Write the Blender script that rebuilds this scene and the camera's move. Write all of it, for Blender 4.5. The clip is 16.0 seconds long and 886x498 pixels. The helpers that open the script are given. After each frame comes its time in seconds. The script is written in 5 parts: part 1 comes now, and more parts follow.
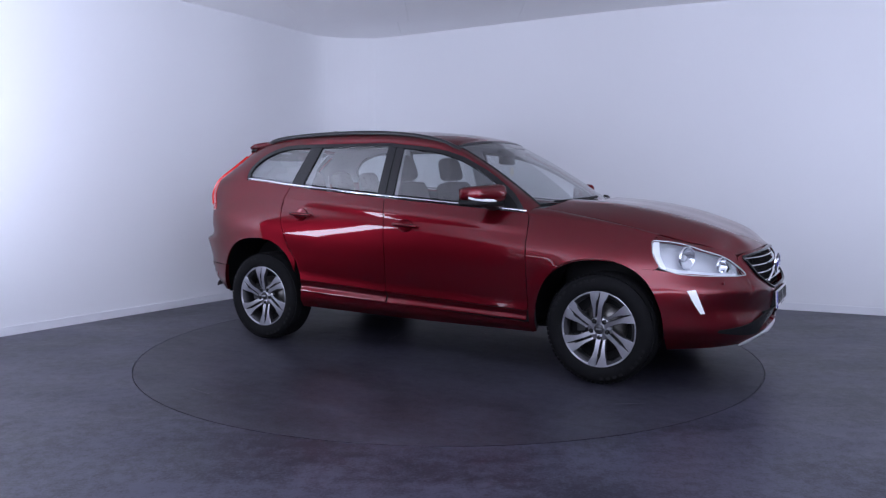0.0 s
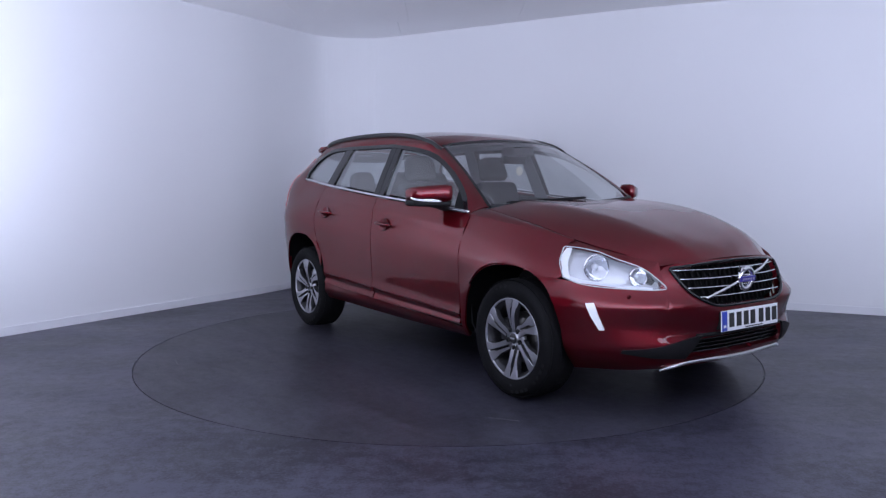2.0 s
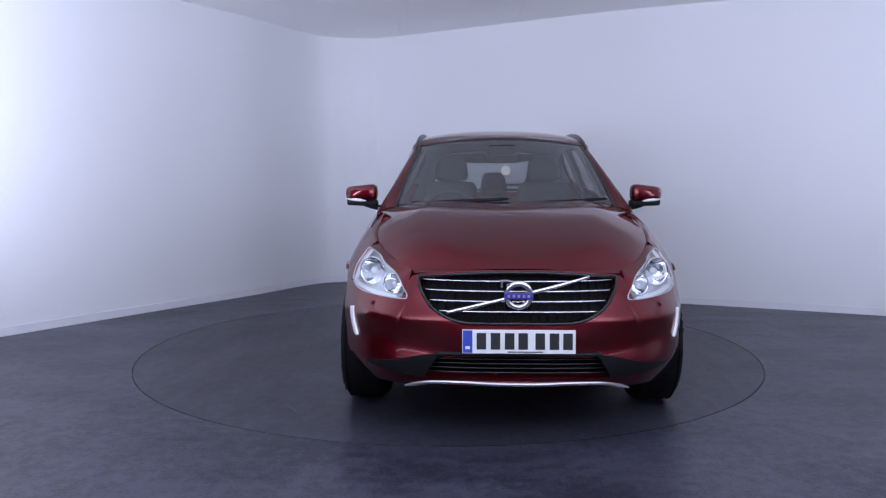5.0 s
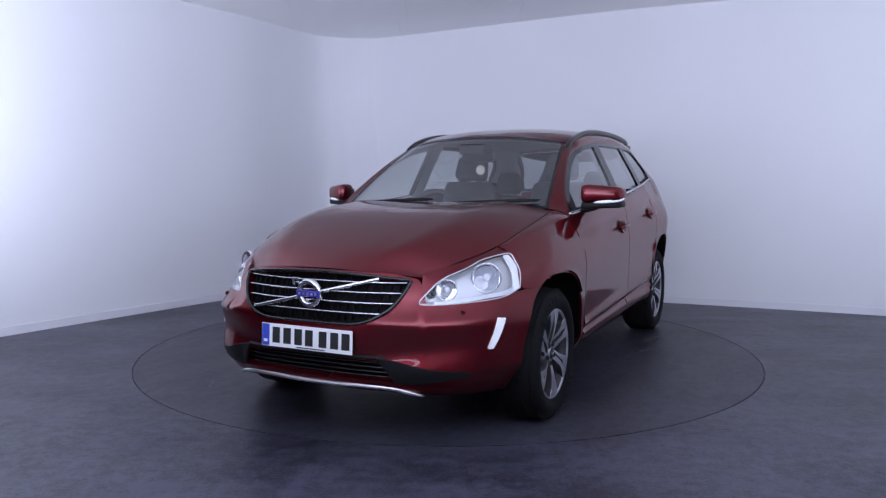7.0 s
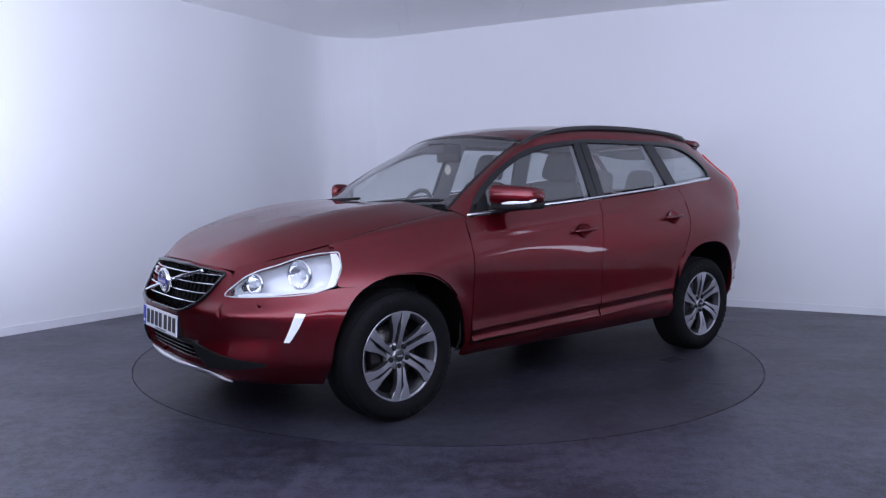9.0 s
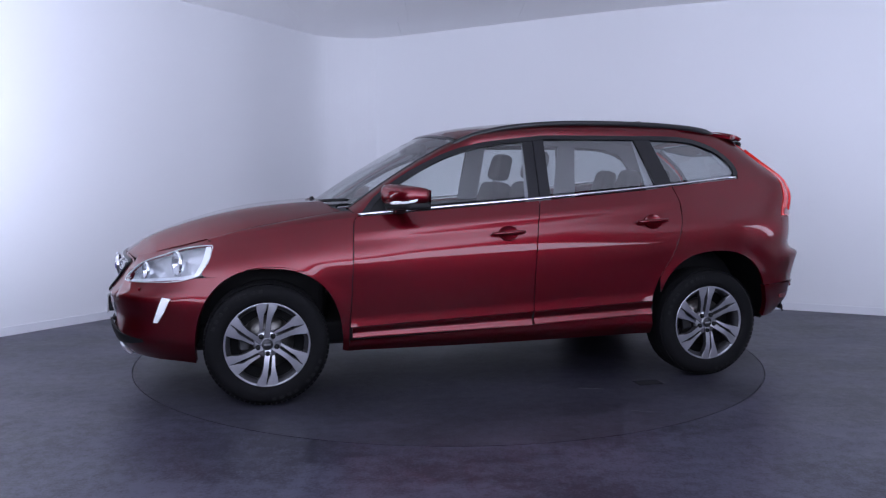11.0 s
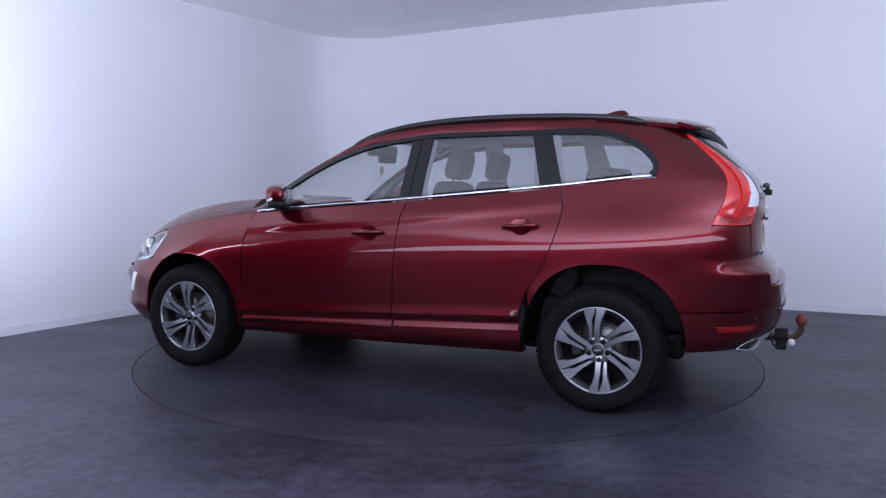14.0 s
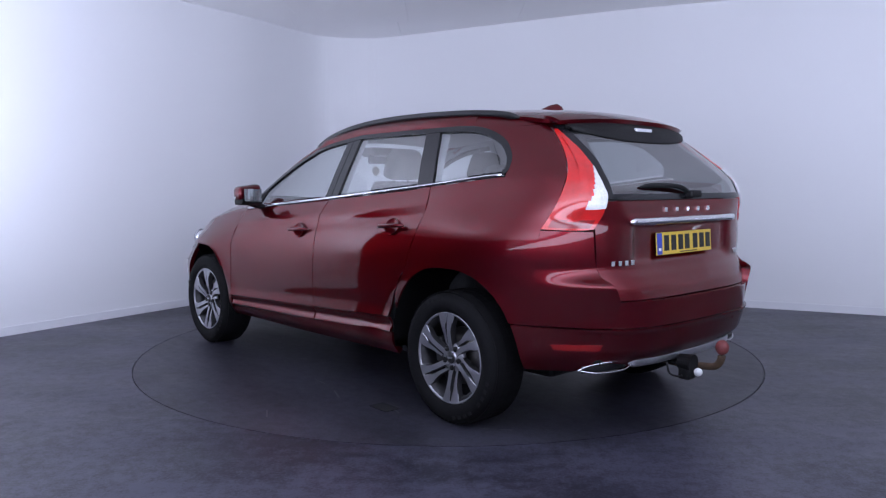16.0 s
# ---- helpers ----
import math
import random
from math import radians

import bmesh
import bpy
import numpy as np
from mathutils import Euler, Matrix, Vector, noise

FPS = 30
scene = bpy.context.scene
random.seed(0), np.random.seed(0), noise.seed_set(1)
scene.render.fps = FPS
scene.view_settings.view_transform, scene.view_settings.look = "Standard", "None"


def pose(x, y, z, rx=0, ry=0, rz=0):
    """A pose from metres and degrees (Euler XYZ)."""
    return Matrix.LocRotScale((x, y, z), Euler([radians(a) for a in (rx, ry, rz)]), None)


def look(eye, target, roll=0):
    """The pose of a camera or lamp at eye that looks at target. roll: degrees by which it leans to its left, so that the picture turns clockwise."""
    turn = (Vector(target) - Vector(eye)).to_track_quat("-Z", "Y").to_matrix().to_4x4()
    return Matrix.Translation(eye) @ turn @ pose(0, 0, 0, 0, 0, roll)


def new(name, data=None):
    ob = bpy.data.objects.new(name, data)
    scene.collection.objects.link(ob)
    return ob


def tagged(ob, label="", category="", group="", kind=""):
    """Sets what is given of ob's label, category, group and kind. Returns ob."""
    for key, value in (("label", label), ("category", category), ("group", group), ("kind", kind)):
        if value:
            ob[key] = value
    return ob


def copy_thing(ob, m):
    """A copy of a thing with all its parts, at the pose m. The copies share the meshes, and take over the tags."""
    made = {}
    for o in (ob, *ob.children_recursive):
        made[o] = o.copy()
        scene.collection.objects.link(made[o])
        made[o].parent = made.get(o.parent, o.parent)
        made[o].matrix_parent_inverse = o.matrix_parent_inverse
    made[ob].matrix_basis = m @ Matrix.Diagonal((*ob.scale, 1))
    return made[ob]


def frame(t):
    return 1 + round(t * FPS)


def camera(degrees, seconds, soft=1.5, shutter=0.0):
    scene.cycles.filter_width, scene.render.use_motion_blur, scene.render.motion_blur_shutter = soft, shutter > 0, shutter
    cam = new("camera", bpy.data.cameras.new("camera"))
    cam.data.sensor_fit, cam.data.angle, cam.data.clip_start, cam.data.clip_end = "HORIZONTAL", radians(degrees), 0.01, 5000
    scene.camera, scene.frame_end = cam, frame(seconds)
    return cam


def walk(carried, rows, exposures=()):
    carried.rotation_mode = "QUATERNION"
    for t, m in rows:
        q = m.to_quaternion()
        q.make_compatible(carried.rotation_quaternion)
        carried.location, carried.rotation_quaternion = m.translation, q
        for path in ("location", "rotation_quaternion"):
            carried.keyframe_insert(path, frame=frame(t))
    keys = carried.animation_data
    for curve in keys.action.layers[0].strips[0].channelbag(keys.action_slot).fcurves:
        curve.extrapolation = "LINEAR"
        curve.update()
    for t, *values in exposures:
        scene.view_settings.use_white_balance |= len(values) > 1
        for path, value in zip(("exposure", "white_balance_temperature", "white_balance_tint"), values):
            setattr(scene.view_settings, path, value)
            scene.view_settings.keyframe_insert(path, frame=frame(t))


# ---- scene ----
# Camera on a tripod: it stands still.
EYE = (0.0, 0.0, 1.2376)
TARGET = (0.0, 10.0, 0.3851)
cam = camera(60.5, 16.0, soft=1.3)
walk(cam, [(0, look(EYE, TARGET)), (16, look(EYE, TARGET))])

# The turntable and the car on it.
CENTRE = Vector((0.035, 5.75, 0.0))
RADIUS = 2.240
OFFSET = Vector((0.0225, -0.389, 0.0))     # turntable axis in the car's own space


def heading(t):
    return -30.093 - 12.358 * t


# ---------------------------------------------------------------- light
world = bpy.data.worlds.new("world")
scene.world = world
world.use_nodes = True
world.node_tree.nodes["Background"].inputs[0].default_value = (0.55, 0.6, 0.75, 1)
world.node_tree.nodes["Background"].inputs[1].default_value = 0.01
scene.view_settings.exposure = 0.0


def fill_lamp(eye, target, w, h, power, colour=(0.715, 0.765, 1.0)):
    data = bpy.data.lights.new("fill_light", "AREA")
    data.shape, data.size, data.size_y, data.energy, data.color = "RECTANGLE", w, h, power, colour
    ob = new("fill_light", data)
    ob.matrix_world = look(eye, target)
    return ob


# indirect light: unseen fill lamps added to light the white ceiling and wall tops
fill_lamp((-3.65, 4.3, 1.4), (-3.4, 5.6, 2.7), 0.7, 1.6, 62)
fill_lamp((4.3, 4.2, 1.3), (4.0, 5.6, 2.7), 0.9, 1.6, 25)
fill_lamp((-0.3, -0.8, 1.8), (-0.3, 0.02, 4.0), 10.0, 4.0, 700)

# ---------------------------------------------------------------- materials


def material(name, colour, rough=0.5, metal=0.0, coat=0.0, coat_rough=0.03, vary=0.0, scale=8.0, bump=0.0, bump_scale=60.0,
             rough_vary=0.0, spec=0.5, emit=0.0, emit_colour=None, coords="Object"):
    """A procedural surface: colour and gloss vary at two scales, with fine relief."""
    m = bpy.data.materials.new(name)
    m.use_nodes = True
    nt = m.node_tree
    b = nt.nodes["Principled BSDF"]
    b.inputs["Base Color"].default_value = (*colour, 1)
    b.inputs["Roughness"].default_value = rough
    b.inputs["Metallic"].default_value = metal
    b.inputs["Coat Weight"].default_value = coat
    b.inputs["Coat Roughness"].default_value = coat_rough
    b.inputs["Specular IOR Level"].default_value = spec
    if emit:
        b.inputs["Emission Color"].default_value = (*(emit_colour or colour), 1)
        b.inputs["Emission Strength"].default_value = emit
    if not (vary or bump or rough_vary):
        return m
    co = nt.nodes.new("ShaderNodeTexCoord")

    def noise_at(sc, detail):
        n = nt.nodes.new("ShaderNodeTexNoise")
        n.inputs["Scale"].default_value = sc
        n.inputs["Detail"].default_value = detail
        nt.links.new(co.outputs[coords], n.inputs["Vector"])
        return n.outputs["Fac"]

    big, fine = noise_at(scale, 5), noise_at(bump_scale, 4)
    mean = nt.nodes.new("ShaderNodeMath")
    mean.operation = "MULTIPLY_ADD"
    nt.links.new(fine, mean.inputs[0])
    mean.inputs[1].default_value = 0.4
    nt.links.new(big, mean.inputs[2])
    if vary:
        ramp = nt.nodes.new("ShaderNodeMapRange")
        ramp.inputs["From Min"].default_value, ramp.inputs["From Max"].default_value = 0.4, 1.0
        ramp.inputs["To Min"].default_value, ramp.inputs["To Max"].default_value = 1 - vary, 1 + vary
        nt.links.new(mean.outputs[0], ramp.inputs["Value"])
        mul = nt.nodes.new("ShaderNodeVectorMath")
        mul.operation = "SCALE"
        mul.inputs[0].default_value = colour
        nt.links.new(ramp.outputs[0], mul.inputs["Scale"])
        nt.links.new(mul.outputs[0], b.inputs["Base Color"])
    if rough_vary:
        r2 = nt.nodes.new("ShaderNodeMapRange")
        r2.inputs["From Min"].default_value, r2.inputs["From Max"].default_value = 0.4, 1.0
        r2.inputs["To Min"].default_value, r2.inputs["To Max"].default_value = rough - rough_vary, rough + rough_vary
        nt.links.new(mean.outputs[0], r2.inputs["Value"])
        nt.links.new(r2.outputs[0], b.inputs["Roughness"])
    if bump:
        bp = nt.nodes.new("ShaderNodeBump")
        bp.inputs["Strength"].default_value = bump
        bp.inputs["Distance"].default_value = 0.01
        nt.links.new(fine, bp.inputs["Height"])
        nt.links.new(bp.outputs[0], b.inputs["Normal"])
    return m


def glass_material(name, tint, gloss=0.02, ior=1.5):
    """A thin pane: tinted see-through, with a mirror gloss that grows towards grazing."""
    m = bpy.data.materials.new(name)
    m.use_nodes = True
    nt = m.node_tree
    nt.nodes.remove(nt.nodes["Principled BSDF"])
    out = nt.nodes["Material Output"]
    tr = nt.nodes.new("ShaderNodeBsdfTransparent")
    tr.inputs[0].default_value = (*tint, 1)
    gl = nt.nodes.new("ShaderNodeBsdfGlossy")
    gl.inputs["Roughness"].default_value = gloss
    lw = nt.nodes.new("ShaderNodeLayerWeight")
    lw.inputs[0].default_value = 0.5
    pw = nt.nodes.new("ShaderNodeMath")
    pw.operation = "POWER"
    nt.links.new(lw.outputs["Facing"], pw.inputs[0])
    pw.inputs[1].default_value = 4.0
    fr = nt.nodes.new("ShaderNodeMath")
    fr.operation = "MULTIPLY_ADD"
    nt.links.new(pw.outputs[0], fr.inputs[0])
    fr.inputs[1].default_value, fr.inputs[2].default_value = 0.9, (ior - 1) * 0.14
    mix = nt.nodes.new("ShaderNodeMixShader")
    nt.links.new(fr.outputs[0], mix.inputs[0])
    nt.links.new(tr.outputs[0], mix.inputs[1])
    nt.links.new(gl.outputs[0], mix.inputs[2])
    nt.links.new(mix.outputs[0], out.inputs["Surface"])
    return m


M_WALL = material("white_wall_paint", (0.84, 0.85, 0.87), 0.75, vary=0.015, scale=0.7, bump=0.04, bump_scale=90)
M_CEIL = material("white_ceiling_panel", (0.93, 0.93, 0.94), 0.7, vary=0.015, scale=1.2, bump=0.03, bump_scale=120)
M_BACK = material("grey_wall_paint", (0.28, 0.28, 0.29), 0.75, vary=0.03, scale=0.7, bump=0.04, bump_scale=90)
M_HALL = material("dark_grey_hall_paint", (0.03, 0.03, 0.033), 0.8, vary=0.2, scale=1.0)
M_STRIP = material("strip_light_tube", (0.9, 0.9, 0.9), 0.5, emit=2.2, emit_colour=(0.9, 0.95, 1.0))
M_SKIRT = material("white_gloss_skirting", (0.80, 0.81, 0.84), 0.5, vary=0.03, scale=3)


def floor_material(name, dark, pale, rough, spread=0.16):
    """Worn vinyl: cloudy patches, streaks from trolleys and tyres, fine speckle, uneven gloss."""
    m = bpy.data.materials.new(name)
    m.use_nodes = True
    nt = m.node_tree
    b = nt.nodes["Principled BSDF"]
    b.inputs["Specular IOR Level"].default_value = 0.30
    co = nt.nodes.new("ShaderNodeTexCoord")

    def layer(sx, sy, sc, detail, rough_=0.6, turn=0.0):
        mp = nt.nodes.new("ShaderNodeMapping")
        mp.inputs["Scale"].default_value = (sx, sy, 1)
        mp.inputs["Rotation"].default_value = (0, 0, turn)
        nt.links.new(co.outputs["Object"], mp.inputs[0])
        n = nt.nodes.new("ShaderNodeTexNoise")
        n.inputs["Scale"].default_value, n.inputs["Detail"].default_value, n.inputs["Roughness"].default_value = sc, detail, rough_
        nt.links.new(mp.outputs[0], n.inputs["Vector"])
        return n.outputs["Fac"]

    def mix(a, b_, k):
        n = nt.nodes.new("ShaderNodeMath")
        n.operation = "MULTIPLY_ADD"
        nt.links.new(a, n.inputs[0])
        n.inputs[1].default_value = k
        if isinstance(b_, float):
            n.inputs[2].default_value = b_
        else:
            nt.links.new(b_, n.inputs[2])
        return n.outputs[0]

    cloud, streak, speck, grain = layer(1, 1, 1.3, 6), layer(0.6, 2.0, 1.6, 7, 0.75, 0.35), layer(1, 1, 14, 7, 0.8), layer(1, 1, 75, 3, 0.7)
    total = mix(cloud, mix(streak, mix(speck, mix(grain, -1.05, 0.62), 1.15), 0.46), 0.80)
    ramp = nt.nodes.new("ShaderNodeMapRange")
    ramp.inputs["From Min"].default_value, ramp.inputs["From Max"].default_value = 0.445 - spread, 0.445 + spread
    nt.links.new(total, ramp.inputs["Value"])
    col = nt.nodes.new("ShaderNodeMix")
    col.data_type = "RGBA"
    col.inputs[6].default_value, col.inputs[7].default_value = (*dark, 1), (*pale, 1)
    nt.links.new(ramp.outputs[0], col.inputs[0])
    nt.links.new(col.outputs[2], b.inputs["Base Color"])
    rr = nt.nodes.new("ShaderNodeMapRange")
    rr.inputs["From Min"].default_value, rr.inputs["From Max"].default_value = 0.3, 0.7
    rr.inputs["To Min"].default_value, rr.inputs["To Max"].default_value = rough - 0.06, rough + 0.08
    nt.links.new(streak, rr.inputs["Value"])
    nt.links.new(rr.outputs[0], b.inputs["Roughness"])
    bp = nt.nodes.new("ShaderNodeBump")
    bp.inputs["Strength"].default_value, bp.inputs["Distance"].default_value = 0.035, 0.01
    nt.links.new(speck, bp.inputs["Height"])
    nt.links.new(bp.outputs[0], b.inputs["Normal"])
    return m


M_FLOOR = floor_material("dark_grey_vinyl_floor", (0.016, 0.0155, 0.024), (0.064, 0.063, 0.091), 0.38, 0.135)
M_DISC = floor_material("turntable_vinyl", (0.010, 0.010, 0.014), (0.054, 0.053, 0.073), 0.41, 0.22)
M_GAP = material("dark_rubber_gap", (0.012, 0.012, 0.013), 0.7)
M_SCUFF = material("pale_scuff", (0.09, 0.09, 0.10), 0.5, vary=0.3, scale=20)
M_PAINT = material("metallic_red_car_paint", (0.142, 0.0055, 0.0115), 0.37, metal=0.90, spec=0.12, coat=1.0, coat_rough=0.025, vary=0.10, scale=400, bump_scale=900)
M_PAINT.node_tree.nodes["Principled BSDF"].inputs["Coat IOR"].default_value = 1.48
M_PAINT.node_tree.nodes["Principled BSDF"].inputs["Specular Tint"].default_value = (0.45, 0.10, 0.12, 1)
M_GRILLE = material("matt_black_grille", (0.004, 0.004, 0.0045), 0.6, spec=0.12)
M_BLACK = material("black_plastic", (0.008, 0.008, 0.009), 0.55, spec=0.25, vary=0.15, scale=30, bump=0.08, bump_scale=300)
M_GLOSSBLACK = material("gloss_black_trim", (0.008, 0.008, 0.010), 0.2)
M_SATIN = material("satin_black_rail", (0.012, 0.012, 0.014), 0.3, vary=0.1, scale=40)
M_CHROME = material("chrome", (0.80, 0.80, 0.82), 0.08, metal=1.0)
M_SILVER = material("satin_silver", (0.62, 0.62, 0.65), 0.28, metal=0.9, vary=0.05, scale=50)
M_ALLOY = material("silver_alloy", (0.46, 0.46, 0.50), 0.34, metal=0.85, coat=0.2, vary=0.06, scale=40)
M_DARKMETAL = material("dark_cast_metal", (0.05, 0.05, 0.055), 0.5, metal=0.6, vary=0.2, scale=30)
M_RUST = material("rusty_tow_steel", (0.08, 0.05, 0.03), 0.7, metal=0.3, vary=0.4, scale=30, bump=0.2, bump_scale=150)
M_REDCAP = material("faded_red_cap", (0.17, 0.035, 0.035), 0.6, vary=0.2, scale=30)
M_WHITECAP = material("white_plastic_plug", (0.75, 0.76, 0.78), 0.5, vary=0.05, scale=30)
M_RUBBER = material("tyre_rubber", (0.006, 0.006, 0.007), 0.8, spec=0.16, vary=0.25, scale=25, bump=0.12, bump_scale=160)
M_TYRELETTER = material("raised_tyre_lettering", (0.0085, 0.0085, 0.0095), 0.75, spec=0.2)
M_GLASS = glass_material("clear_glass", (0.90, 0.94, 0.94), 0.02, 2.3)
M_SCREEN = glass_material("windscreen_glass", (0.91, 0.95, 0.95), 0.03, 2.5)
M_PRIVACY = glass_material("tinted_glass", (0.83, 0.885, 0.89), 0.02, 2.8)
M_REARGLASS = glass_material("rear_screen_glass", (0.62, 0.67, 0.69), 0.02, 3.0)
M_LENS = glass_material("headlamp_lens", (0.93, 0.95, 0.97), 0.02, 1.45)
# weak red emission stands in for light that the reflective lens returns
M_REDLENS = material("red_lamp_lens", (0.48, 0.012, 0.012), 0.12, coat=1.0, vary=0.25, scale=14, emit=0.12, emit_colour=(0.8, 0.02, 0.015))
M_DARKREDLENS = material("red_reflector", (0.26, 0.006, 0.008), 0.15, coat=1.0, vary=0.1, scale=90)
M_CLEARLENS = material("clear_lamp_lens", (0.70, 0.72, 0.76), 0.10, coat=1.0, vary=0.15, scale=120)
# faint added glow keeps the white lenses and frosted pieces bright
M_WHITELENS = material("white_daylight_lens", (0.86, 0.88, 0.93), 0.15, coat=1.0, emit=0.12, emit_colour=(0.9, 0.93, 1.0))
M_REFLECTOR = material("lamp_reflector", (0.82, 0.83, 0.86), 0.10, metal=1.0)
M_AMBER = material("amber_lens", (0.55, 0.25, 0.08), 0.2, coat=1.0)
M_LAMPBODY = material("pale_lamp_housing", (0.74, 0.75, 0.78), 0.25, metal=0.45)
M_PLATEWHITE = material("white_reflective_plate", (0.78, 0.79, 0.80), 0.4)
M_PLATEYELLOW = material("yellow_reflective_plate", (0.72, 0.50, 0.06), 0.4)
M_PLATEBLUE = material("blue_plate_band", (0.03, 0.06, 0.42), 0.4)
M_PLATEINK = material("black_plate_ink", (0.012, 0.012, 0.013), 0.5)
M_BLUE = material("blue_enamel", (0.06, 0.05, 0.34), 0.3, coat=0.5)
M_FABRIC = material("charcoal_seat_fabric", (0.030, 0.031, 0.035), 0.9, vary=0.2, scale=40, bump=0.2, bump_scale=300)
M_DASH = material("grey_dashboard_vinyl", (0.045, 0.047, 0.052), 0.6, vary=0.1, scale=40, bump=0.1, bump_scale=300)
M_LINING = material("grey_roof_lining", (0.36, 0.37, 0.38), 0.9, vary=0.05, scale=60)
M_PILLAR = material("grey_pillar_trim", (0.28, 0.29, 0.31), 0.7, vary=0.05, scale=60)
M_TAG = material("pale_card_disc", (0.62, 0.58, 0.48), 0.6, vary=0.2, scale=200)

# ---------------------------------------------------------------- mesh helpers


def mesh_object(name, verts, faces, mat, parent=None, label="", smooth=True):
    me = bpy.data.meshes.new(name)
    me.from_pydata([tuple(map(float, v)) for v in verts], [], [tuple(map(int, f)) for f in faces])
    me.update()
    if smooth:
        me.polygons.foreach_set("use_smooth", [True] * len(me.polygons))
    me.materials.append(mat)
    ob = new(name, me)
    if parent:
        ob.parent = parent
    if label:
        tagged(ob, label)
    return ob


def part(name, bm, mat, parent=None, label="", smooth=False):
    me = bpy.data.meshes.new(name)
    bm.normal_update()
    bm.to_mesh(me)
    bm.free()
    if smooth:
        me.polygons.foreach_set("use_smooth", [True] * len(me.polygons))
    me.materials.append(mat)
    ob = new(name, me)
    if parent:
        ob.parent = parent
    if label:
        tagged(ob, label)
    return ob


def pchip(xk, yk):
    """A smooth curve through knots that never overshoots."""
    xk, yk = np.array(xk, float), np.array(yk, float)
    h, d = np.diff(xk), np.diff(yk) / np.diff(xk)
    m = np.zeros(len(xk))
    m[0], m[-1] = d[0], d[-1]
    for i in range(1, len(xk) - 1):
        if d[i - 1] * d[i] > 0:
            w1, w2 = 2 * h[i] + h[i - 1], h[i] + 2 * h[i - 1]
            m[i] = (w1 + w2) / (w1 / d[i - 1] + w2 / d[i])

    def f(x):
        x = np.clip(np.asarray(x, float), xk[0], xk[-1])
        i = np.clip(np.searchsorted(xk, x) - 1, 0, len(xk) - 2)
        t = (x - xk[i]) / h[i]
        return ((1 + 2 * t) * (1 - t) ** 2 * yk[i] + t * (1 - t) ** 2 * h[i] * m[i]
                + t * t * (3 - 2 * t) * yk[i + 1] + t * t * (t - 1) * h[i] * m[i + 1])
    return f


def smooth_line(pts, n, rounded=True):
    """n points at even steps along a polyline, rounded through its points."""
    p = np.array(pts, float)
    if rounded and len(p) > 2:
        q = [2 * p[0] - p[1], *p, 2 * p[-1] - p[-2]]
        out = []
        for i in range(1, len(q) - 2):
            for t in np.linspace(0, 1, 12, endpoint=False):
                a, b, c, d = q[i - 1], q[i], q[i + 1], q[i + 2]
                out.append(0.5 * (2 * b + (c - a) * t + (2 * a - 5 * b + 4 * c - d) * t * t + (3 * b - a - 3 * c + d) * t ** 3))
        p = np.array(out + [p[-1]])
    s = np.concatenate([[0], np.cumsum(np.linalg.norm(np.diff(p, axis=0), axis=1))])
    t = np.linspace(0, s[-1], n)
    return np.stack([np.interp(t, s, p[:, k]) for k in range(p.shape[1])], 1)


def coons(low, high, left, right, nu, nv, rounded=True):
    """A grid spanned by four edges: low and high run left to right, left and right run low to high."""
    lo, hi = smooth_line(low, nu, rounded), smooth_line(high, nu, rounded)
    le, ri = smooth_line(left, nv, rounded), smooth_line(right, nv, rounded)
    u, v = np.linspace(0, 1, nu)[:, None, None], np.linspace(0, 1, nv)[None, :, None]
    return ((1 - v) * lo[:, None] + v * hi[:, None] + (1 - u) * le[None] + u * ri[None]
            - (1 - u) * (1 - v) * lo[0] - u * (1 - v) * lo[-1] - (1 - u) * v * hi[0] - u * v * hi[-1])


def sheet(name, grid, mat, parent, label="", side=1, depth=0.012, lift=0.0, keep=None):
    """A curved panel from a grid of points, with its edges turned inwards by depth. side -1 mirrors it to the car's right.
    keep: which cells of the grid to build."""
    g = np.array(grid, float)
    du, dv = np.gradient(g, axis=0), np.gradient(g, axis=1)
    n = np.cross(du, dv)
    n /= np.maximum(np.linalg.norm(n, axis=2, keepdims=True), 1e-9)
    mid = g.reshape(-1, 3).mean(0)
    ref = mid - np.array([0.0 if abs(mid[0]) < 1.6 else 1.2 * np.sign(mid[0]), 0.0, 0.55])
    if (n.reshape(-1, 3).mean(0) @ ref) < 0:
        n, flip = -n, True
    else:
        flip = False
    g = g + n * lift
    nu, nv = g.shape[:2]
    verts = list(g.reshape(-1, 3))
    idx = np.arange(nu * nv).reshape(nu, nv)
    faces, edges = [], {}
    for i in range(nu - 1):
        for j in range(nv - 1):
            if keep is not None and not keep[i, j]:
                continue
            f = (idx[i, j], idx[i + 1, j], idx[i + 1, j + 1], idx[i, j + 1])
            f = f[::-1] if flip else f
            faces.append(f)
            for a, b in zip(f, f[1:] + f[:1]):
                if (b, a) in edges:
                    del edges[(b, a)]
                else:
                    edges[(a, b)] = 1
    if depth:
        nn = n.reshape(-1, 3)
        top, bot = {}, {}
        for a, b in edges:
            for k in (a, b):
                if k not in top:
                    top[k] = len(verts)
                    verts.append(verts[k])
                    bot[k] = len(verts)
                    verts.append(verts[k] - nn[k] * depth)
        faces += [(top[b], top[a], bot[a], bot[b]) for a, b in edges]
    if side < 0:
        verts = [(v[0], -v[1], v[2]) for v in verts]
        faces = [f[::-1] for f in faces]
    return mesh_object(name, verts, faces, mat, parent, label)


